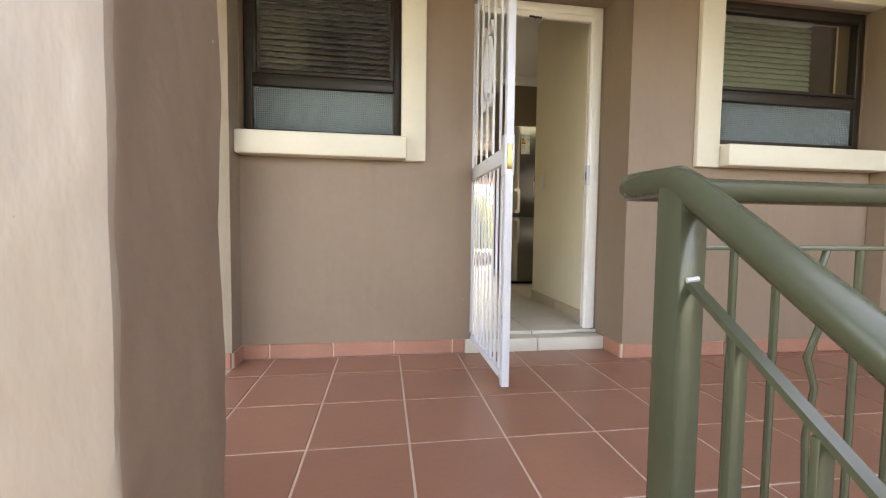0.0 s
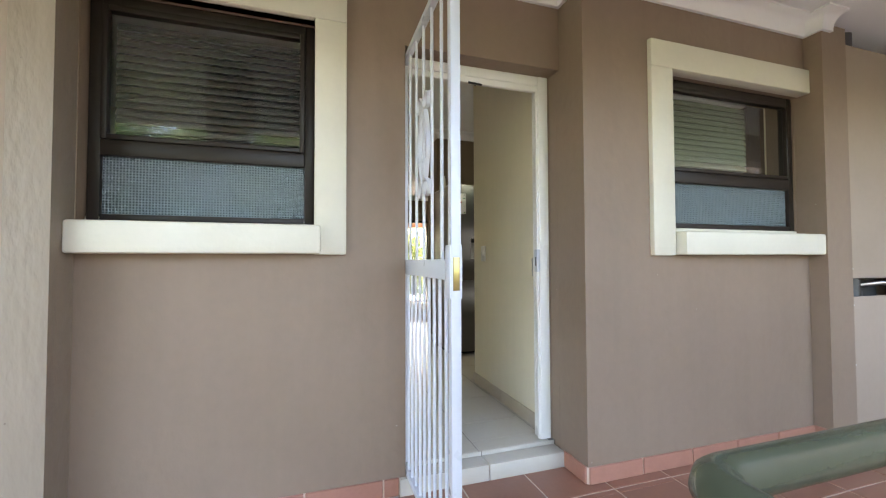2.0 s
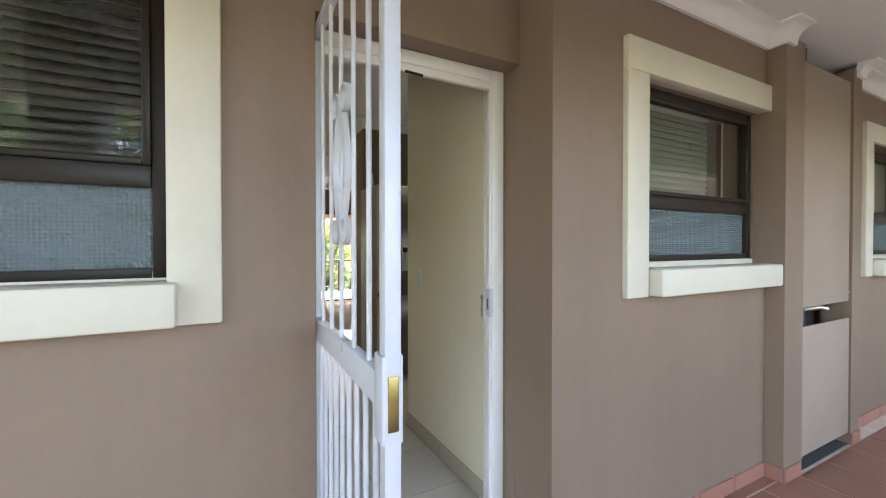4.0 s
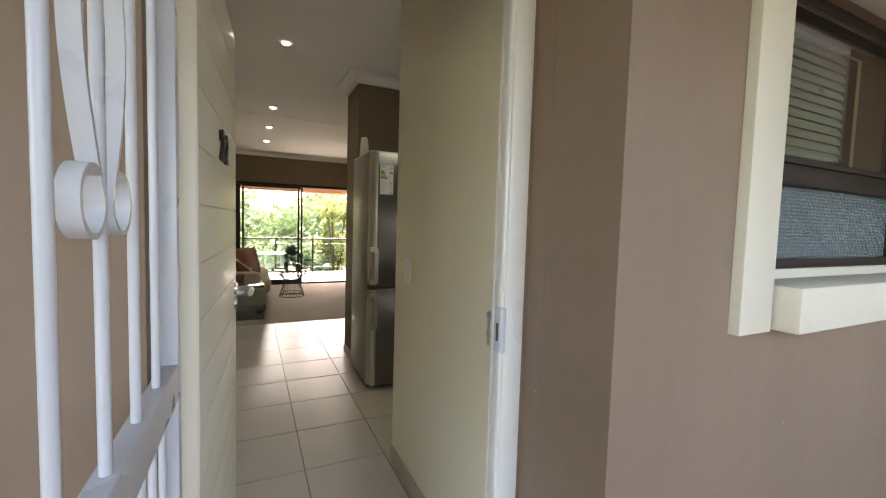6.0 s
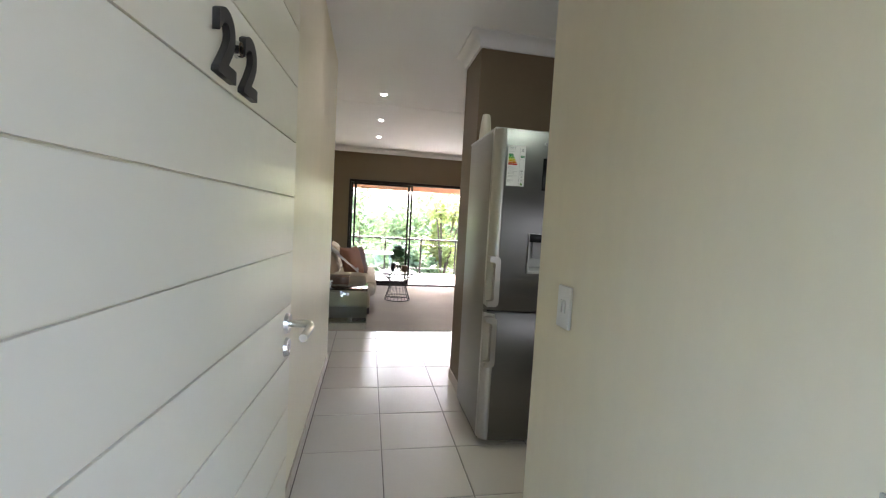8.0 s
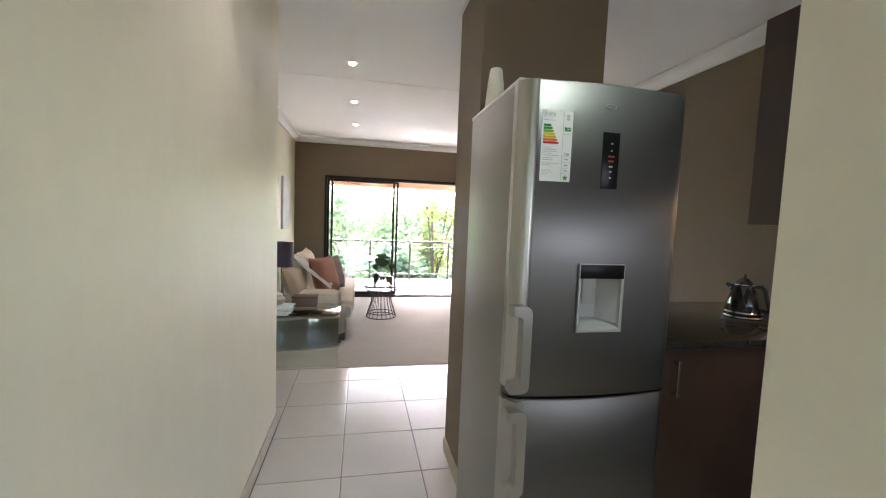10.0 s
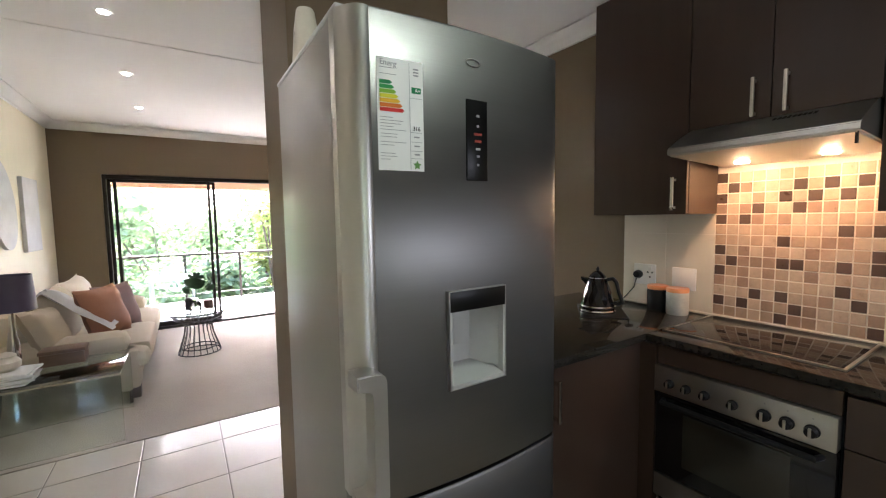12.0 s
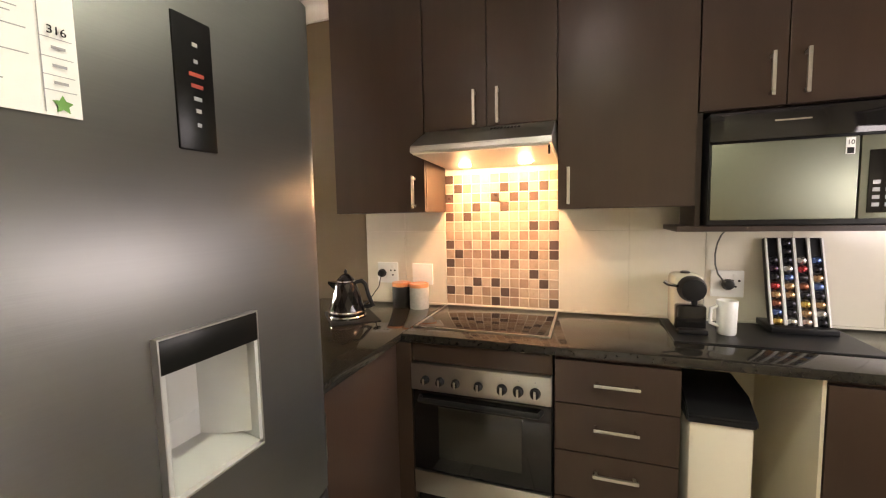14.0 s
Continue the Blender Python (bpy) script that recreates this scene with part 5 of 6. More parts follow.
mosaic = solid("wall_mosaic", boxes((XR - 0.006, XR - 0.0005, 1.742, 2.318, UB + 0.02, 1.86), (XR - 0.0065, XR - 0.003, 1.742, 2.318, WT + 0.012, UB + 0.02)), M_MOSGROUT, "mosaic panel of small brown and beige tiles behind the hob", "mosaic")
DARK = {(0, 0), (1, 1), (1, 6), (1, 8), (1, 10), (2, 0), (2, 5), (2, 7), (2, 9), (3, 3), (3, 6), (4, 0), (4, 2), (5, 9), (5, 11), (6, 5), (7, 0), (7, 11),
        (8, 1), (8, 5), (8, 6), (8, 9), (8, 11), (9, 0), (10, 9), (11, 3), (11, 5), (11, 10), (12, 0), (12, 2), (12, 6), (13, 5), (13, 11)}
TAUPE = {(7, 2), (7, 4), (8, 3), (6, 8), (9, 4), (13, 7), (10, 2), (4, 3), (11, 8), (2, 3), (12, 7), (5, 10), (7, 7), (12, 4)}
MP = 0.0478
rng = random.Random(4)
piece = {}
for r in range(15):
    for c in range(12):
        k = 3 if (r, c) in DARK else 2 if (r, c) in TAUPE else rng.choice((0, 0, 1, 1, 1, 2, 0))
        if k not in piece:
            piece[k] = mesh_of("mosaic_tile", box(bmesh.new(), -0.003, 0.003, -0.0217, 0.0217, -0.0217, 0.0217, r=0.0012, seg=1), M_MOS[k])
        zz = 1.688 - MP * (r + 0.5)
        if zz - 0.0222 < WT + 0.01:
            continue
        ob = new("mosaic_tile", piece[k])
        ob.parent = mosaic
        ob.location = (XR - 0.0056 + rng.uniform(-0.0004, 0.0004), 2.318 - MP * (c + 0.5), zz)


def wall_plate(y0, y1, z0, z1, label, plug=False):
    s = thing("wall_socket" if plug else "blank_plate", (XR - 0.012, (y0 + y1) / 2, z0), label, "socket")
    part("plate", boxes((XR - 0.020, XR - 0.010, y0, y1, z0, z1), r=0.003), M_WHITEPL, s)
    if plug:
        for yy, zz in ((y0 + 0.03, z0 + 0.045), (y0 + 0.042, z0 + 0.07), (y0 + 0.018, z0 + 0.07)):
            part("pin_hole", tube(bmesh.new(), [(XR - 0.0208, yy, zz), (XR - 0.019, yy, zz)], 0.005, 10), M_BLACK, s)
        part("rocker", boxes((XR - 0.023, XR - 0.019, y0 + 0.02, y0 + 0.04, z1 - 0.03, z1 - 0.012), r=0.001), M_WHITEPL, s)
    return s


wall_plate(2.597, 2.72, 1.117, 1.231, "white double wall socket with a plug in it", True)
wall_plate(2.393, 2.51, 1.115, 1.227, "white blank wall plate")
wall_plate(1.00, 1.12, 1.115, 1.228, "white wall socket behind the coffee machine", True)


def plug_and_cable(y, z, pts, label):
    p = thing("plug", (XR - 0.03, y, z), label, "plug")
    bm = bmesh.new()
    lathe(bm, 0, 0, [(0.022, 0), (0.024, 0.012), (0.018, 0.03), (0.009, 0.034)], 18)
    bm.transform(Matrix.Translation((XR - 0.020, y, z)) @ Euler((0, radians(-90), 0)).to_matrix().to_4x4())
    part("plug_body", bm, M_BLACK, p)
    part("cable", tube(bmesh.new(), pts, 0.0032, 8), M_FLEX, p)
    return p


plug_and_cable(2.688, 1.172, [(XR - 0.04, 2.688, 1.165), (XR - 0.05, 2.70, 1.10), (2.88, 2.74, 1.03), (2.84, 2.76, WT + 0.008), (2.75, 2.73, WT + 0.006)], "black plug and flex of the kettle")
plug_and_cable(1.06, 1.17, [(XR - 0.04, 1.06, 1.17), (XR - 0.048, 1.082, 1.188), (2.932, 1.100, 1.215), (2.932, 1.111, 1.255), (2.934, 1.112, 1.30), (2.936, 1.105, 1.345), (2.938, 1.090, 1.38), (2.94, 1.07, 1.405)], "black plug and grey flex of the microwave")


def kettle():
    kx, ky = 2.60, 2.70
    k = thing("kettle", (kx, ky, WT), "faceted glossy black kettle with chrome trim", "kettle")
    z = WT + 0.005
    part("base", lathe(bmesh.new(), kx, ky, [(0.088, z), (0.09, z + 0.008), (0.086, z + 0.014)]), M_CHROME, k, "chrome base ring")
    bm = bmesh.new()
    n = 14
    prof = [(0.084, 0.016), (0.085, 0.03), (0.075, 0.07), (0.063, 0.115), (0.05, 0.155), (0.043, 0.17)]
    rings = []
    for i, (r, h) in enumerate(prof):
        rings.append([bm.verts.new((kx + r * math.cos(2 * math.pi * (j + 0.5 * (i % 2)) / n), ky + r * math.sin(2 * math.pi * (j + 0.5 * (i % 2)) / n), z + h)) for j in range(n)])
    for i, (lo, hi) in enumerate(zip(rings, rings[1:])):
        for j in range(n):
            a, b = j, (j + 1) % n
            if i % 2 == 0:
                bm.faces.new((lo[a], lo[b], hi[a]))
                bm.faces.new((lo[b], hi[b], hi[a]))
            else:
                bm.faces.new((lo[a], hi[b], hi[a]))
                bm.faces.new((lo[a], lo[b], hi[b]))
    bm.faces.new(rings[0][::-1])
    bm.faces.new(rings[-1])
    part("jug", bm, M_BLACKGLOSS, k, "faceted black jug", smooth=False)
    part("trim_ring", lathe(bmesh.new(), kx, ky, [(0.086, z + 0.024), (0.0885, z + 0.03), (0.085, z + 0.036)]), M_CHROME, k)
    lid = part("lid", lathe(bmesh.new(), kx, ky, [(0.045, z + 0.17), (0.04, z + 0.182), (0.02, z + 0.202), (0.008, z + 0.208)]), M_BLACKGLOSS, k, "domed black lid")
    part("lid_ring", lathe(bmesh.new(), kx, ky, [(0.0455, z + 0.168), (0.047, z + 0.172), (0.0445, z + 0.176)]), M_CHROME, lid)
    part("lid_knob", lathe(bmesh.new(), kx, ky, [(0.006, z + 0.206), (0.009, z + 0.216), (0.006, z + 0.224), (0.002, z + 0.230)], 14), M_BLACK, lid)
    u = Vector((0.35, -0.94, 0)).normalized()
    bm = bmesh.new()
    pts = [Vector((kx, ky, z)) + u * a + Vector((0, 0, h)) for a, h in ((0.045, 0.165), (0.075, 0.172), (0.092, 0.155), (0.105, 0.10), (0.122, 0.055), (0.10, 0.045), (0.08, 0.05))]
    tube(bm, pts, 0.0095, 10)
    part("handle", bm, M_BLACK, k, "black loop handle")
    bm = bmesh.new()
    s = -u
    p0 = Vector((kx, ky, z + 0.155)) + s * 0.04
    tip = Vector((kx, ky, z + 0.172)) + s * 0.085
    side = Vector((-s.y, s.x, 0))
    vs = [bm.verts.new(q) for q in (p0 + side * 0.022 + Vector((0, 0, 0.012)), p0 - side * 0.022 + Vector((0, 0, 0.012)), p0 - Vector((0, 0, 0.045)), tip + side * 0.008, tip - side * 0.008, tip - Vector((0, 0, 0.014)))]
    for q in ((0, 1, 2), (3, 5, 4), (0, 3, 4, 1), (1, 4, 5, 2), (0, 2, 5, 3)):
        bm.faces.new([vs[i] for i in q])
    part("spout", bm, M_BLACKGLOSS, k, smooth=False)
    return k


bm = bmesh.new()
box(bm, -0.15, 0.15, -0.11, 0.11, WT, WT + 0.004, r=0.0015)
bm.transform(Matrix.Translation((2.62, 2.69, 0)) @ Euler((0, 0, radians(42))).to_matrix().to_4x4())
solid("tray", bm, M_BLACK, "flat black mat under the kettle", "mat", kind="")
kettle()


def canister(x, y, r, h, m, label):
    c = thing("canister", (x, y, WT), label, "canister", "kitchen canisters")
    part("jar", lathe(bmesh.new(), x, y, [(r * 0.95, WT), (r, WT + 0.004), (r, WT + h - 0.006), (r * 0.96, WT + h)]), m, c)
    part("lid", lathe(bmesh.new(), x, y, [(r * 1.02, WT + h - 0.004), (r * 1.03, WT + h + 0.012), (r * 0.97, WT + h + 0.016)]), mat("copper_orange_lid", (0.62, 0.25, 0.11), 0.3, 0.4, var=0.05, bump=0.0), c, "copper orange lid")
    return c


canister(2.885, 2.545, 0.05, 0.115, M_BLACK, "black canister with a copper orange lid")
canister(2.875, 2.44, 0.05, 0.115, mat("pale_grey_canister", (0.42, 0.42, 0.40), 0.45, var=0.1, scale=30), "pale grey canister with a copper orange lid")


def coffee_machine():
    x, y = 2.80, 1.235
    c = thing("coffee_machine", (x, y, WT), "small white and black capsule coffee machine", "coffee machine")
    z = WT + 0.006
    part("body", boxes((x - 0.02, x + 0.12, y - 0.055, y + 0.055, z, z + 0.215), r=0.02), M_CREAMPL, c, "cream white casing")
    part("front_block", boxes((x - 0.075, x - 0.021, y - 0.05, y + 0.052, z + 0.005, z + 0.105), r=0.008), M_BLACKGLOSS, c, "black drip and cup block")
    bm = bmesh.new()
    lathe(bm, 0, 0, [(0.05, 0), (0.052, 0.02), (0.042, 0.055), (0.02, 0.06)], 24)
    bm.transform(Matrix.Translation((x - 0.015, y - 0.006, z + 0.165)) @ Euler((0, radians(-90), 0)).to_matrix().to_4x4())
    part("brew_head", bm, M_BLACK, c, "round black brew head")
    part("lever", tube(bmesh.new(), [(x - 0.04, y + 0.045, z + 0.175), (x - 0.055, y + 0.08, z + 0.185), (x - 0.05, y + 0.095, z + 0.195)], 0.007, 8), M_CHROME, c, "chrome lever")
    part("spout", tube(bmesh.new(), [(x - 0.06, y - 0.01, z + 0.14), (x - 0.06, y - 0.01, z + 0.108)], 0.011, 10), M_BLACK, c)
    part("drip_tray", boxes((x - 0.11, x - 0.02, y - 0.05, y + 0.05, z, z + 0.02), r=0.006), M_BLACK, c)
    part("cable_knob", lathe(bmesh.new(), x + 0.06, y, [(0.02, z + 0.214), (0.018, z + 0.222), (0.01, z + 0.224)], 16), M_BLACK, c)
    return c


M_CREAMPL = mat("cream_gloss_plastic", (0.76, 0.72, 0.60), 0.2, var=0.02, bump=0.0)
solid("tray", box(bmesh.new(), 2.60, 2.94, 0.70, 1.315, WT, WT + 0.006, r=0.002), M_BLACK, "flat black tray under the coffee things", "tray", kind="")
coffee_machine()


def mug():
    x, y = 2.745, 1.115
    m = thing("mug", (x, y, WT + 0.006), "tall plain white ceramic mug", "mug")
    z = WT + 0.006
    part("cup", lathe(bmesh.new(), x, y, [(0.029, z), (0.032, z + 0.006), (0.035, z + 0.128), (0.0338, z + 0.130), (0.031, z + 0.126), (0.029, z + 0.02)]), M_WHITEPL, m)
    part("handle", tube(bmesh.new(), [(x - 0.008, y + 0.033, z + 0.108), (x - 0.013, y + 0.056, z + 0.10), (x - 0.015, y + 0.058, z + 0.045), (x - 0.008, y + 0.031, z + 0.032)], 0.006, 8), M_WHITEPL, m)
    return m


mug()


def capsule_rack():
    y0, y1 = 0.757, 0.943
    c = thing("capsule_rack", (2.87, 0.80, WT + 0.006), "sloping rack filled with coloured coffee capsules", "capsule rack")
    zb, zt = WT + 0.02, WT + 0.362
    xb, xt = 2.838, 2.940
    part("foot", boxes((2.80, 2.955, y0 - 0.012, y1 + 0.01, WT + 0.006, WT + 0.03), r=0.004), M_BLACK, c)
    u = Vector((xt - xb, 0, zt - zb)).normalized()
    n = Vector((-u.z, 0, u.x))
    m = Matrix(((u.x, 0, n.x, xb), (0, 1, 0, 0), (u.z, 0, n.z, zb), (0, 0, 0, 1)))
    L = math.hypot(xt - xb, zt - zb)
    bm = boxes((0, L, y0, y1, -0.03, 0.0), r=0.002)
    bm.transform(m)
    back = part("back", bm, M_BLACK, c)
    hues = ((0.55, 0.36, 0.10), (0.03, 0.03, 0.035), (0.45, 0.05, 0.05), (0.10, 0.16, 0.35), (0.55, 0.42, 0.36), (0.03, 0.03, 0.035), (0.28, 0.10, 0.06), (0.5, 0.48, 0.45), (0.05, 0.03, 0.05), (0.48, 0.30, 0.16))
    cap_m = [mat("capsule_foil", h, 0.25, 0.8, var=0.05, bump=0.0) for h in hues]
    meshes = {}
    for j in range(4):
        yc = y1 - 0.024 - 0.046 * j
        for s in (-1, 1):
            bm = boxes((0.01, L - 0.004, yc + s * 0.0215 - 0.003, yc + s * 0.0215 + 0.003, 0.0, 0.012))
            bm.transform(m)
            part("rail", bm, M_WHITEPL, c, smooth=False)
        for i in range(10):
            if i >= (8, 10, 8, 8)[j]:
                continue
            k = (i * 3 + j * 7 + (i * j) % 4) % len(hues)
            if k not in meshes:
                bm = bmesh.new()
                lathe(bm, 0, 0, [(0.0165, 0), (0.0165, 0.003), (0.013, 0.008), (0.009, 0.016), (0.004, 0.018)], 14)
                meshes[k] = mesh_of("capsule", bm, cap_m[k], True)
            ob = new("capsule", meshes[k])
            ob.parent = back
            ob.matrix_basis = Matrix.Translation(-ORG[back.name]) @ m @ Matrix.Translation((0.024 + 0.0345 * i, yc, 0.001))
    return c


capsule_rack()


def pedal_bin():
    b = thing("pedal_bin", (2.62, 1.19, F), "slim cream bin with a black swing lid", "bin")
    x0, x1, y0, y1, zt = 2.475, 2.80, 1.098, 1.29, 0.775
    part("body", boxes((x0, x1, y0, y1, F, zt), r=0.02), M_CREAMPL, b, "cream plastic body")
    bm = bmesh.new()
    prism(bm, [(x0 - 0.006, zt - 0.004), (x0 - 0.006, zt + 0.02), (x0 + 0.09, zt + 0.075), (x1 - 0.05, zt + 0.085), (x1 + 0.004, zt + 0.03), (x1 + 0.004, zt - 0.004)], "y", y0 - 0.006, y1 + 0.006)
    bmesh.ops.bevel(bm, geom=list(bm.edges), offset=0.006, segments=2, affect="EDGES")
    part("lid", bm, M_BLACK, b, "black plastic lid")
    return b


pedal_bin()


def light_switch():
    s = thing("light_switch", (0.985, 1.05, 1.09), "white wall switch in the hall", "light switch")
    part("plate", boxes((0.974, 0.985, 1.02, 1.09, 1.095, 1.215), r=0.003), M_WHITEPL, s)
    for yy in (1.038, 1.058):
        part("rocker", boxes((0.970, 0.975, yy, yy + 0.014, 1.14, 1.175), r=0.001), M_WHITEPL, s)
    return s


light_switch()
bm = boxes((0.9795, 0.9845, 0.303, 0.323, 1.035, 1.045), (0.9795, 0.9845, 0.308, 0.316, 1.005, 1.115), (0.9795, 0.9845, 0.294, 0.323, 1.095, 1.11))
solid("latch_keep", bm, M_STEEL_L, "small steel latch keep in the hall wall", "latch", kind="")


def downlight(x, y):
    d = thing("downlight", (x, y, CEIL), "small round recessed downlight, lit", "downlight", "ceiling downlights")
    part("bezel", lathe(bmesh.new(), x, y, [(0.045, CEIL - 0.001), (0.047, CEIL - 0.006), (0.03, CEIL - 0.008), (0.024, CEIL - 0.003)]), M_WHITEPL, d)
    part("lamp", lathe(bmesh.new(), x, y, [(0.023, CEIL - 0.0045), (0.021, CEIL - 0.0085)]), M_LAMPON, d, "lit lamp")


for dx, dy in (*DOWNLIGHTS, KITCHEN_DOWNLIGHT):
    downlight(dx, dy)


# ---- lounge ----
def sofa():
    s = thing("sofa", (0.05, 6.3, F), "cream upholstered sofa with rolled arms and dark feet", "sofa")
    x0, x1, y0, y1 = XS + 0.03, 0.50, 5.33, 7.38
    part("base", boxes((x0, x1 - 0.03, y0 + 0.04, y1 - 0.04, F + 0.09, 0.36), r=0.03), M_SOFA, s)
    for ya, yb in ((y0 + 0.20, 6.355), (6.36, y1 - 0.20)):
        part("seat_cushion", boxes((x0 + 0.2, x1 + 0.06, ya, yb, 0.355, 0.525), r=0.055), M_SOFA, s)
    bm = bmesh.new()
    box(bm, x0, x0 + 0.24, y0 + 0.1, y1 - 0.1, 0.33, 0.86, r=0.08)
    part("backrest", bm, M_SOFA, s)
    for ya, yb in ((y0 + 0.2, 6.35), (6.36, y1 - 0.2)):
        bm = bmesh.new()
        pillow(bm, (x0 + 0.28, (ya + yb) / 2, 0.72), (0, 78, 0), 0.50, yb - ya, 0.24)
        part("back_cushion", bm, M_SOFA, s)
    for ya in (y0, y1 - 0.22):
        bm = bmesh.new()
        box(bm, x0, x1 - 0.02, ya, ya + 0.22, F + 0.09, 0.50, r=0.03)
        box(bm, x0 + 0.05, x1 - 0.08, ya - 0.02, ya + 0.24, 0.47, 0.645, r=0.075)
        part("arm", bm, M_SOFA, s)
    bm = bmesh.new()
    box(bm, x0 + 0.25, x1 + 0.05, y0 + 0.005, y0 + 0.235, 0.34, 0.50, r=0.07)
    part("arm_front", bm, M_SOFA, s)
    for fx in (x0 + 0.08, x1 - 0.09):
        for fy in (y0 + 0.08, y1 - 0.12):
            part("foot", boxes((fx - 0.045, fx + 0.065, fy - 0.04, fy + 0.05, F + 0.004, F + 0.092), r=0.005), M_WOODDK, s, "dark wooden foot")
    return s


sofa()


def cushion(pos, rot, w, h, t, m, label):
    bm = bmesh.new()
    pillow(bm, pos, rot, w, h, t)
    return solid("cushion", bm, m, label, "cushion", kind="", group="sofa cushions", smooth=True)


cushion((0.21, 5.93, 0.735), (72, 0, 62), 0.46, 0.46, 0.18, M_RUST, "rust coloured square cushion leaning on the sofa")
cushion((0.27, 6.22, 0.725), (74, 0, 58), 0.44, 0.44, 0.16, M_MAUVE, "mauve brown square cushion behind the rust one")
cushion((-0.07, 5.50, 0.71), (68, 0, 80), 0.42, 0.38, 0.16, mat("beige_linen_cushion", (0.42, 0.34, 0.24), 0.9, var=0.06, fine=150, bump=0.4), "beige linen cushion against the sofa arm")

bm = bmesh.new()
n = 14
g = []
for i in range(n + 1):
    q = i / n
    if q < 0.25:
        x, z = XS + 0.10 + 0.9 * (q * 0.25), 0.875 + 0.03 * math.sin(q * 12)
    else:
        x, z = XS + 0.156 + (q - 0.25) * 0.52, 0.885 - (q - 0.25) * 0.42
    g.append([bm.verts.new((x + 0.175 + 0.015 * math.sin(j * 1.7 + i * 0.3), 5.58 + 0.34 * j / 8, z + 0.065 + 0.012 * math.sin(j * 2.1 + i * 0.6))) for j in range(9)])
for a, b in zip(g, g[1:]):
    for j in range(8):
        bm.faces.new((a[j], a[j + 1], b[j + 1], b[j]))
bmesh.ops.solidify(bm, geom=list(bm.faces), thickness=0.014)
solid("throw", bm, M_THROW, "white knitted throw over the sofa back", "throw", kind="", smooth=True)


def glass_side_table():
    t = thing("side_table", (0.03, 4.86, F), "bent green-tinted glass side table beside the sofa", "side table")
    x0, x1, y0, y1, zt = XS + 0.04, 0.44, 4.62, 5.20, 0.55
    part("top", boxes((x0, x1, y0, y1, zt - 0.012, zt), r=0.003), M_TABLEGLASS, t, "clear glass top")
    for yy in (y0, y1 - 0.012):
        part("side", boxes((x0, x1, yy, yy + 0.012, F + 0.004, zt - 0.0125), r=0.003), M_TABLEGLASS, t, "clear glass end panel")
    for o in t.children:
        o.visible_shadow = False
    return t


glass_side_table()


def table_lamp():
    x, y, z = -0.125, 5.02, 0.55
    l = thing("table_lamp", (x, y, z), "chrome table lamp with a dark purple drum shade", "lamp")
    part("foot", lathe(bmesh.new(), x, y, [(0.07, z), (0.072, z + 0.012), (0.03, z + 0.022)]), M_CHROME, l)
    part("stem", lathe(bmesh.new(), x, y, [(0.022, z + 0.02), (0.034, z + 0.10), (0.03, z + 0.2), (0.014, z + 0.30), (0.012, z + 0.42)], 18), M_CHROME, l)
    bm = bmesh.new()
    prof = [(0.125, 0.955), (0.112, 1.18), (0.108, 1.18), (0.121, 0.955)]
    rings = [[bm.verts.new((x + r * math.cos(2 * math.pi * j / 36), y + r * math.sin(2 * math.pi * j / 36), zz)) for j in range(36)] for r, zz in prof]
    for i in range(4):
        lo, hi = rings[i], rings[(i + 1) % 4]
        for j in range(36):
            bm.faces.new((lo[j], lo[(j + 1) % 36], hi[(j + 1) % 36], hi[j]))
    part("shade", bm, M_SHADE, l, "dark purple drum shade")
    return l


table_lamp()


def magazine(k):
    cols = ((0.62, 0.60, 0.56), (0.40, 0.42, 0.44), (0.66, 0.64, 0.6), (0.25, 0.24, 0.24), (0.6, 0.56, 0.5), (0.7, 0.69, 0.66))
    z = 0.55 + 0.012 * k
    m = thing("magazine", (-0.12, 4.82, z), "pale glossy magazine in a stack on the glass table", "magazine", "stack of magazines")
    a = radians((-6, 8, -2, 12, 3, -9)[k])
    mm = Matrix.Translation((-0.13 + 0.008 * (k % 3), 4.80, 0)) @ Euler((0, 0, a)).to_matrix().to_4x4()
    for nm, row, mt in (("pages", (-0.135, 0.135, -0.10, 0.10, z + 0.0005, z + 0.0105), M_PAPER), ("cover", (-0.137, 0.137, -0.102, 0.102, z + 0.0105, z + 0.012), flat_colour("magazine_cover", cols[k], 0.3))):
        bm = boxes(row)
        bm.transform(mm)
        part(nm, bm, mt, m, smooth=False)


for k in range(6):
    magazine(k)
solid("ginger_jar", lathe(bmesh.new(), -0.115, 4.82, [(0.04, 0.622), (0.066, 0.645), (0.068, 0.68), (0.045, 0.705), (0.045, 0.712), (0.052, 0.716), (0.03, 0.73), (0.01, 0.735)]), M_CERAMIC, "small white lidded jar on the magazines", "jar", kind="", smooth=True)


def wooden_box():
    b = thing("wooden_box", (0.10, 5.10, 0.55), "brown carved wooden box on the glass table", "box")
    part("box", boxes((-0.02, 0.21, 5.03, 5.17, 0.55, 0.63), r=0.004), M_WOODBX, b)
    part("lid", boxes((-0.026, 0.216, 5.024, 5.176, 0.631, 0.655), r=0.005), M_WOODBX, b)


wooden_box()


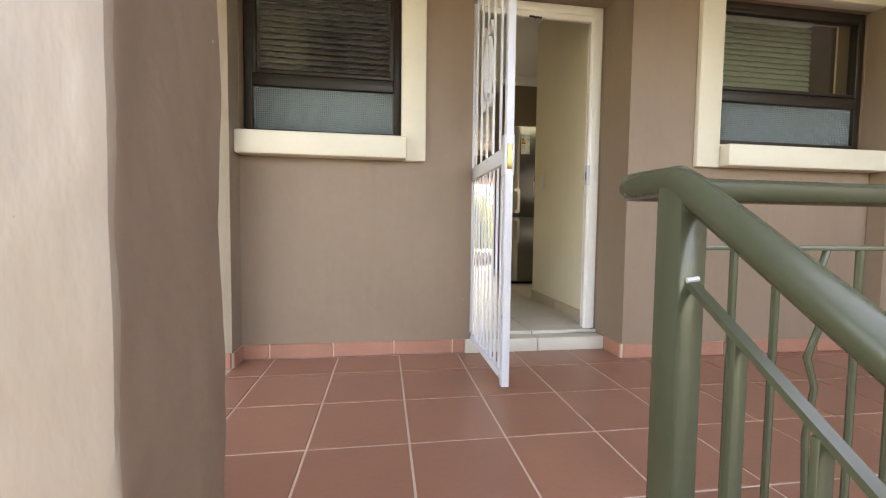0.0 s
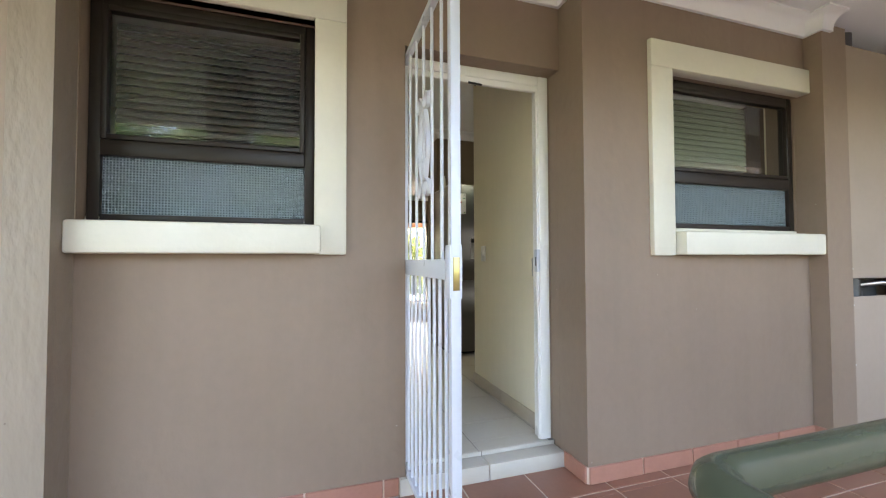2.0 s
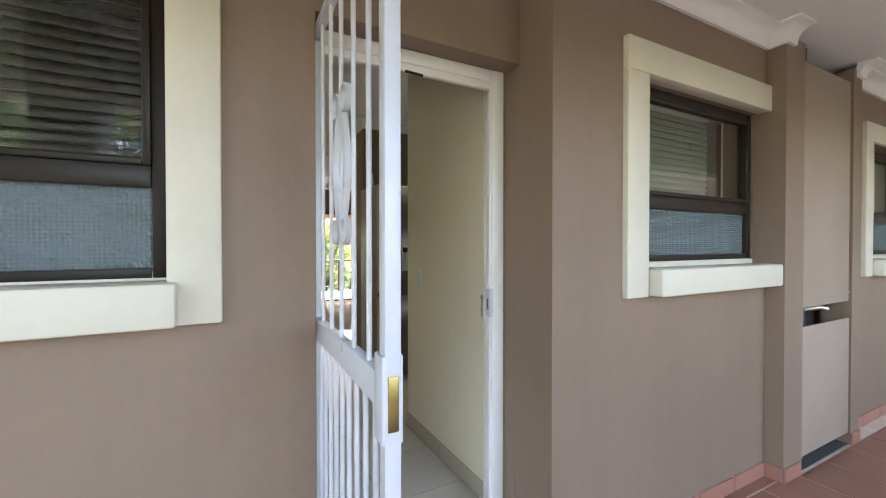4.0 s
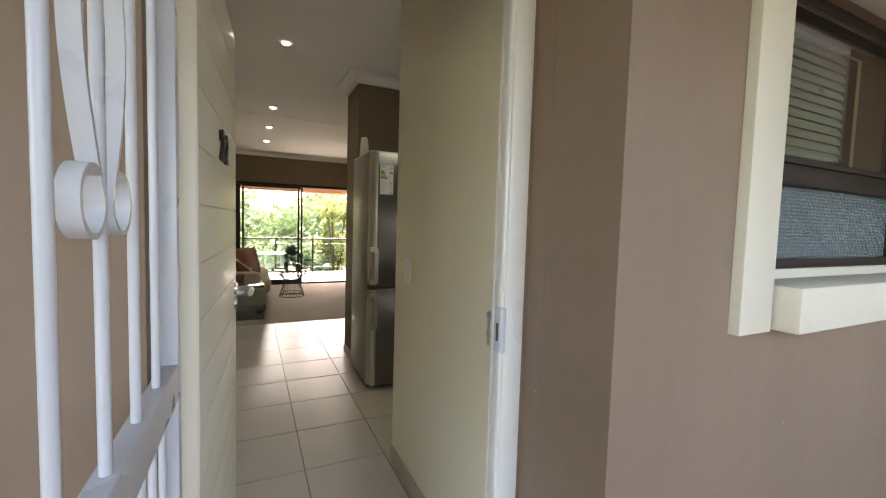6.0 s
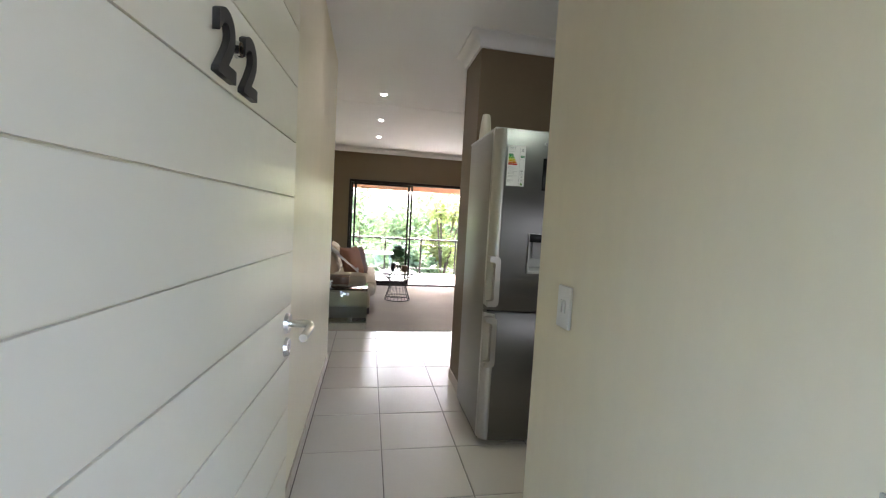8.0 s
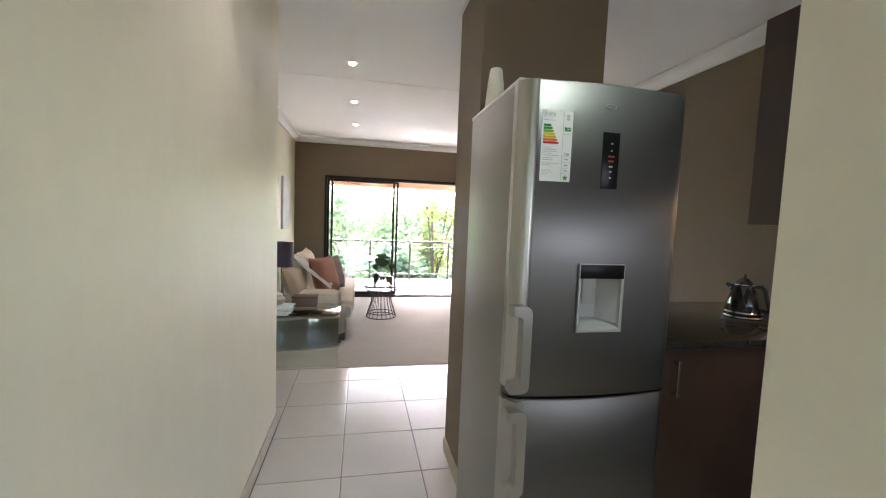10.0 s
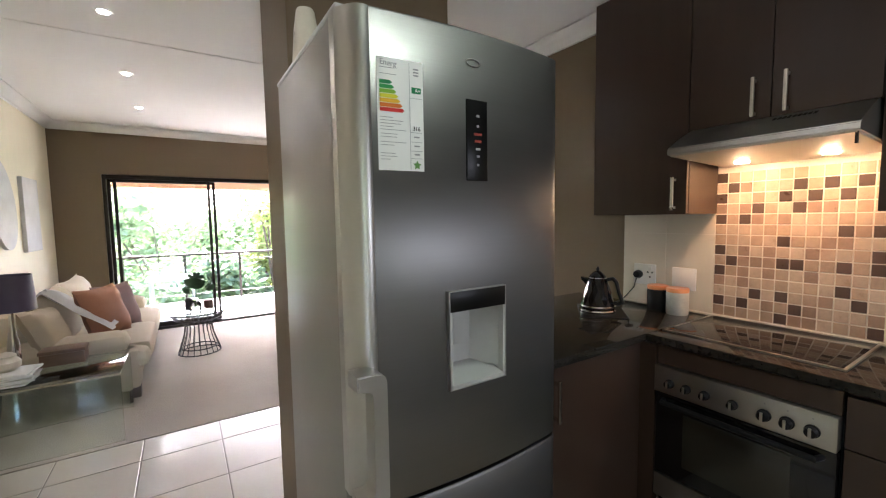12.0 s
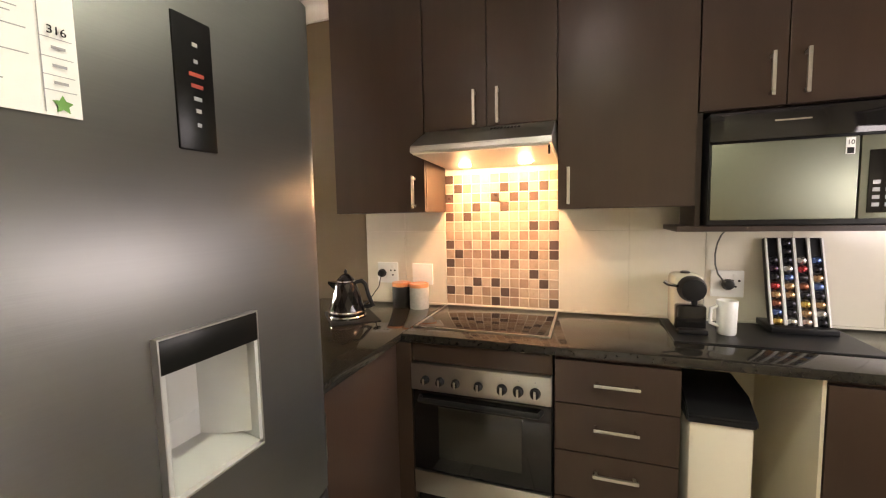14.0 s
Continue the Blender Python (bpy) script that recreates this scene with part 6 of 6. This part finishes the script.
def coffee_table():
    cx, cy = 0.915, 6.43
    t = thing("coffee_table", (cx, cy, F), "round glass coffee table on a black wire drum base", "coffee table")
    part("top", lathe(bmesh.new(), cx, cy, [(0.285, 0.545), (0.29, 0.55), (0.285, 0.556)], 40), M_TABLEGLASS, t, "round glass top")
    for r, z in ((0.20, F + 0.010), (0.165, F + 0.06), (0.27, 0.538), (0.215, 0.475)):
        part("ring", tube(bmesh.new(), [(cx + r * math.cos(2 * math.pi * j / 36), cy + r * math.sin(2 * math.pi * j / 36), z) for j in range(37)], 0.006, 8), M_IRON, t)
    n = 20
    for k in range(n):
        a = 2 * math.pi * k / n
        pts = [(cx + r * math.cos(a), cy + r * math.sin(a), z) for r, z in ((0.27, 0.538), (0.20, 0.47), (0.125, 0.40), (0.14, 0.30), (0.20, F + 0.010))]
        part("wire", tube(bmesh.new(), pts, 0.004, 6), M_IRON, t)
    return t


coffee_table()


def plant():
    cx, cy, z = 0.90, 6.40, 0.556
    p = thing("house_plant", (cx, cy, z), "split-leaf plant cutting in a glass vase", "plant")
    part("vase", lathe(bmesh.new(), cx, cy, [(0.045, z), (0.055, z + 0.01), (0.05, z + 0.08), (0.025, z + 0.11), (0.03, z + 0.13)], 20), M_TABLEGLASS, p, "clear glass vase")
    for ax, ay, top, size, tilt in ((0.02, 0.0, 0.40, 0.15, 12), (0.12, 0.03, 0.27, 0.07, -35), (-0.05, 0.04, 0.25, 0.07, 45)):
        tip = Vector((cx + ax, cy + ay, z + top))
        part("stem", tube(bmesh.new(), [(cx, cy, z + 0.03), (cx + ax * 0.3, cy + ay * 0.3, z + top * 0.6), tip], 0.003, 6), M_LEAFH, p)
        bm = bmesh.new()
        mm = Matrix.Translation(tip) @ Euler((radians(76), radians(tilt), radians(12))).to_matrix().to_4x4()
        ring = []
        for k in range(40):
            a = 2 * math.pi * k / 40
            r = size * (0.75 + 0.25 * math.cos(a)) * (1 - (0.42 if k % 5 == 0 and 6 < k < 34 else 0))
            ring.append(bm.verts.new(mm @ Vector((r * math.sin(a) * 0.85, -r * math.cos(a) * 0.8 - size * 0.35, 0.02 * math.cos(2 * a)))))
        c = bm.verts.new(mm @ Vector((0, -size * 0.35, 0.01)))
        for k in range(40):
            bm.faces.new((c, ring[k], ring[(k + 1) % 40]))
        part("leaf", bm, M_LEAFH, p, "dark green split leaf")
    return p


plant()
solid("candle_jar", lathe(bmesh.new(), 1.02, 6.50, [(0.045, 0.556), (0.05, 0.56), (0.048, 0.64), (0.04, 0.645)]), M_WOODBX, "small brown jar on the coffee table", "jar", kind="", smooth=True)
solid("candle_jar", lathe(bmesh.new(), 0.84, 6.52, [(0.035, 0.556), (0.04, 0.56), (0.038, 0.66), (0.02, 0.68)]), M_IRON, "small dark bottle on the coffee table", "jar", kind="", smooth=True)


def wall_art():
    bm = boxes((XS + 0.002, XS + 0.035, 6.62, 7.08, 1.24, 1.94), r=0.003)
    solid("wall_picture", bm, M_CANVAS, "pale grey stretched canvas on the lounge wall", "picture", kind="")
    bm = bmesh.new()
    pts = [(6.13 + 0.29 * math.cos(q), 1.66 + 0.36 * math.sin(q) - 0.10 * math.cos(q)) for q in [2 * math.pi * k / 48 for k in range(48)]]
    prism(bm, pts, "x", XS + 0.002, XS + 0.03)
    solid("wall_disc", bm, M_CANVAS, "pale grey round wall disc", "wall decoration", kind="")


wall_art()


def sliding_door():
    d = thing("door_2", (1.24, YF + 0.1, F), "dark aluminium sliding door, slid half open to the balcony", "sliding door", kind="structure")
    x0, x1, zt, y = SD[0], SD[1], SD[2], YF + 0.06
    bm = bmesh.new()
    box(bm, x0, x0 + 0.036, y - 0.02, y + 0.11, F, zt, r=0.003)
    box(bm, x1 - 0.05, x1, y - 0.02, y + 0.11, F, zt, r=0.003)
    box(bm, x0 + 0.036, x1 - 0.05, y - 0.02, y + 0.11, zt - 0.05, zt, r=0.003)
    box(bm, x0 + 0.036, x1 - 0.05, y - 0.02, y + 0.11, F - 0.01, F + 0.03, r=0.003)
    part("outer_frame", bm, M_BRONZE, d)
    for k, (a, b, yy) in enumerate(((x0 + 0.036, 1.235, y + 0.06), (x0 + 0.10, 1.17, y + 0.005))):
        fr = bmesh.new()
        for row in ((a, a + 0.034, F + 0.03, zt - 0.05), (b - 0.034, b, F + 0.03, zt - 0.05), (a + 0.034, b - 0.034, F + 0.03, F + 0.09), (a + 0.034, b - 0.034, zt - 0.085, zt - 0.05)):
            box(fr, row[0], row[1], yy, yy + 0.035, row[2], row[3], r=0.003)
        leaf = part("leaf_frame", fr, M_BRONZE, d)
        p = part("pane", boxes((a + 0.03, b - 0.03, yy + 0.014, yy + 0.020, F + 0.095, zt - 0.095)), M_PANE, leaf, "clear glass pane")
        p.visible_shadow = False
    return d


sliding_door()


# ---- balcony and outdoors ----
def balcony_rail():
    b = thing("balcony_railing", (1.2, 9.75, F - 0.01), "dark steel balcony railing with slim posts", "railing")
    part("top_rail", tube(bmesh.new(), [(-2.0, 9.75, 0.925), (4.5, 9.75, 0.925)], 0.022, 10), M_BRONZE, b)
    for z in (0.80, 0.22):
        part("rail", tube(bmesh.new(), [(-2.0, 9.75, z), (4.5, 9.75, z)], 0.008, 8), M_BRONZE, b)
    for k in range(8):
        x = -1.75 + 0.86 * k
        part("post", boxes((x - 0.02, x + 0.02, 9.735, 9.765, F - 0.01, 0.91), r=0.003), M_BRONZE, b)
    return b


balcony_rail()


M_TBLGREY = mat("blue_grey_table_paint", (0.30, 0.36, 0.38), 0.5, var=0.05)


def balcony_table():
    t = thing("balcony_table", (0.75, 8.75, F - 0.01), "pale slatted balcony table with slim legs", "table")
    for k in range(7):
        part("slat", boxes((0.32, 0.98, 8.62 + 0.1 * k, 8.71 + 0.1 * k, 0.62, 0.642), r=0.003), M_TBLGREY, t)
    for x in (0.38, 0.92):
        for y in (8.7, 9.2):
            part("leg", boxes((x - 0.018, x + 0.018, y - 0.018, y + 0.018, F - 0.01, 0.62), r=0.002), M_TBLGREY, t)
    return t


balcony_table()


def tree(x, y, z, height, crown, m, seed, label, slim=False, count=2600, leaf=0.16, group="trees beyond the balcony"):
    """A tapered trunk with limbs and a crown of many small leaf cards in uneven clumps."""
    rg = random.Random(seed)
    t = thing("tree", (x, y, z), label, "tree", group)
    bm = bmesh.new()
    fork = height * 0.38
    clumps = []
    pts = [(x, y, z - 0.1), (x + 0.1, y, z + fork * 0.6), (x, y + 0.05, z + fork)]
    tube(bm, pts, 0.16 * height / 8, 8)
    for k in range(9):
        a = k * 2.4 + rg.random()
        r = crown * rg.uniform(0.35, 0.85)
        h = z + height * rg.uniform(0.45, 0.95)
        e = Vector((x + r * math.cos(a), y + r * math.sin(a), h))
        s = Vector((x, y, z + fork * rg.uniform(0.6, 1.0)))
        tube(bm, [s, (s + e) / 2 + Vector((0, 0, 0.3)), e], 0.045 * height / 8, 6)
        clumps.append((e, crown * rg.uniform(0.32, 0.55)))
    part("trunk", bm, M_BARK, t)
    for k in range(26):
        a, q = rg.uniform(0, 6.28), rg.uniform(0.12, 1.0)
        wide = crown * (1 - q * 0.92 if slim else math.sin(math.pi * (0.15 + 0.8 * q))) * rg.uniform(0.45, 1.0)
        clumps.append((Vector((x + wide * math.cos(a), y + wide * math.sin(a), z + height * (0.08 + 0.9 * q))), crown * rg.uniform(0.22, 0.42)))
    vs, fs = [], []
    for k in range(count):
        c, r = clumps[rg.randrange(len(clumps))]
        d = Vector((rg.gauss(0, 1), rg.gauss(0, 1), rg.gauss(0, 0.8))).normalized() * r * (rg.random() ** 0.4)
        p = c + d
        u = Vector((rg.gauss(0, 1), rg.gauss(0, 1), rg.gauss(0, 0.6))).normalized()
        w = u.cross(Vector((rg.gauss(0, 1), rg.gauss(0, 1), rg.gauss(0, 1)))).normalized()
        s = leaf * rg.uniform(0.6, 1.4)
        i = len(vs)
        vs += [p - u * s, p + w * s * 0.45, p + u * s, p - w * s * 0.45]
        fs.append((i, i + 1, i + 2, i + 3))
    o = ORG[t.name]
    me = bpy.data.meshes.new("crown")
    me.from_pydata([v - o for v in vs], [], fs)
    me.materials.append(m)
    ob = new("crown", me)
    ob.parent = t
    ob["kind"] = "stuff"
    return t


G0 = -3.0
for k, (tx, ty, h, c, mk, slim) in enumerate((
        (-4.0, 19.0, 5.9, 3.0, 0, False), (0.2, 18.0, 5.2, 2.6, 0, False), (3.2, 15.0, 5.6, 1.0, 1, True), (5.0, 14.0, 5.2, 1.1, 1, True),
        (3.6, 22.0, 5.4, 2.8, 0, False), (7.5, 18.0, 6.6, 2.6, 1, False), (-8.5, 22.0, 7.2, 3.4, 0, False), (11.5, 22.0, 7.4, 3.2, 0, False),
        (-1.6, 14.2, 3.6, 1.7, 2, False), (1.7, 13.6, 3.3, 1.6, 2, False), (4.3, 12.6, 3.2, 1.5, 0, False),
        (-13.0, 30.0, 7.0, 4.5, 2, False), (-2.5, 32.0, 6.4, 4.6, 0, False), (6.5, 34.0, 6.6, 4.6, 0, False), (16.0, 32.0, 7.0, 4.6, 2, False))):
    tree(tx, ty, G0, h, c, M_LEAF[mk], k + 11, ("slim yellow-green conifer below the balcony" if slim else "leafy green garden tree beyond the balcony"), slim,
         count=3800 if ty < 25 else 3000, leaf=(0.10 if slim else 0.15) if ty < 25 else 0.3)
# unseen trees, added to hide bright sky from the landing windows' reflections
for k, (tx, ty, h, c, mk) in enumerate(((-7.0, -15.0, 9.6, 3.6, 2), (-3.0, -15.5, 11.5, 3.2, 0), (3.2, -14.5, 5.0, 2.6, 0))):
    tree(tx, ty, G0, h, c, M_LEAF[mk], k + 51, "unseen leafy green tree added to darken the reflections in the landing windows", False, 7500, 0.2, "trees in front of the landing")



# ---- pieces of the setting: tiles ----
tile_floor("tile", landing, M_TERRA, -3.1, 6.5, -1.62, -0.27, 0.054, -0.235, 0.348, 0.008, 0.0, 0.361)
tile_floor("tile", landing, M_TERRA, -1.168, 2.66, -0.27, 0.02, 0.054, -0.235, 0.348, 0.008, 0.0, 0.361)
hall_floor = bpy.data.objects["floor"]
tile_floor("tile", hall_floor, M_TILE, XH + 0.001, XR, 0.24, 4.57, 0.543, 1.754, 0.4225, 0.005, F)
tile_floor("tile", hall_floor, M_TILE, XS, 0.124, 3.605, 4.57, 0.543, 1.754, 0.4225, 0.005, F)
tile_floor("tile", hall_floor, M_TILE, XH + 0.001, 0.985, 0.125, 0.24, 0.543, 1.754, 0.4225, 0.005, F)


def skirting(name, path, out, h, pitch, thick, material, label, z, back):
    """A row of upright skirting tiles along straight stretches."""
    base = solid(name, boxes(*back), M_GROUT, label, "skirting")
    for (xa, ya), (xb, yb) in path:
        n = max(1, round(math.hypot(xb - xa, yb - ya) / pitch))
        for k in range(n):
            p = [xa + (xb - xa) * k / n, ya + (yb - ya) * k / n, xa + (xb - xa) * (k + 1) / n, ya + (yb - ya) * (k + 1) / n]
            lo = (min(p[0], p[2]), min(p[1], p[3]))
            hi = (max(p[0], p[2]), max(p[1], p[3]))
            along_x = hi[0] - lo[0] > hi[1] - lo[1]
            nx, ny = out[0] if along_x else out[1]
            bm = bmesh.new()
            j = 0.004
            if along_x:
                box(bm, lo[0] + j, hi[0] - j, min(lo[1], lo[1] + ny * thick), max(lo[1], lo[1] + ny * thick), z, z + h, r=0.003, seg=1)
            else:
                box(bm, min(lo[0], lo[0] + nx * thick), max(lo[0], lo[0] + nx * thick), lo[1] + j, hi[1] - j, z, z + h, r=0.003, seg=1)
            part("skirting_tile", bm, material, base, smooth=False)


skirting("baseboard_landing", [((-1.02, WL), (0.024, WL)), ((-1.168, WL), (-1.02, WL)), ((0.024, WL), (0.10, WL)), ((1.0, WR), (2.66, WR)), ((-1.262, -0.110), (-1.168, -0.110)), ((2.66, WD), (2.86, WD)), ((3.74, -0.18), (6.4, -0.18)), ((3.60, WD), (3.735, WD))],
         ((0, -1), (-1, 0)), 0.082, 0.35, 0.012, M_TERRA_SK, "terracotta skirting tiles along the landing wall", 0.0,
         [(-1.16, 0.10, WL - 0.004, WL, 0, 0.08), (1.0, 2.66, WR - 0.004, WR, 0, 0.08)])
skirting("baseboard_returns", [((1.0, WR), (1.0, 0.03)), ((2.66, WD), (2.66, WR))], ((0, -1), (-1, 0)), 0.082, 0.30, 0.012, M_TERRA_SK,
         "terracotta skirting tiles on the wall returns", 0.0, [(0.996, 1.0, WR, 0.03, 0, 0.08)])
skirting("baseboard_duct", [((-1.168, -0.110), (-1.168, WL))], ((0, -1), (1, 0)), 0.082, 0.30, 0.012, M_TERRA_SK,
         "terracotta skirting tiles beside the duct", 0.0, [(-1.168, -1.164, -0.110, WL, 0, 0.08)])
skirting("baseboard_hall_right", [((0.985, 0.25), (0.985, 1.255)), ((1.13, 2.765), (1.13, 3.2))], ((0, -1), (-1, 0)), 0.085, 0.43, 0.009, M_TILE_SK,
         "beige skirting tiles along the hall", F, [(0.982, 0.985, 0.25, 1.25, F, F + 0.08)])
skirting("baseboard_hall_left", [((XH, 1.0), (XH, 3.6))], ((0, -1), (1, 0)), 0.085, 0.43, 0.009, M_TILE_SK,
         "beige skirting tiles along the hall wall", F, [(XH, XH + 0.003, 0.25, 3.6, F, F + 0.08)])
thr = solid("threshold", boxes((0.10, 0.995, 0.027, 0.12, 0.0, 0.072)), M_GROUT, "cream tiled door step", "door step")
for xa, xb in ((0.10, 0.552), (0.558, 0.992)):
    part("riser_tile", boxes((xa, xb, 0.016, 0.028, 0.0, 0.079), r=0.002), M_TILE, thr)
    part("tread_tile", boxes((xa, xb, 0.029, 0.126, 0.070, 0.079), r=0.002), M_TILE, thr)
    part("inner_riser_tile", boxes((xa, xb, 0.1165, 0.1224, 0.0795, 0.0995), r=0.001), M_TILE, thr)
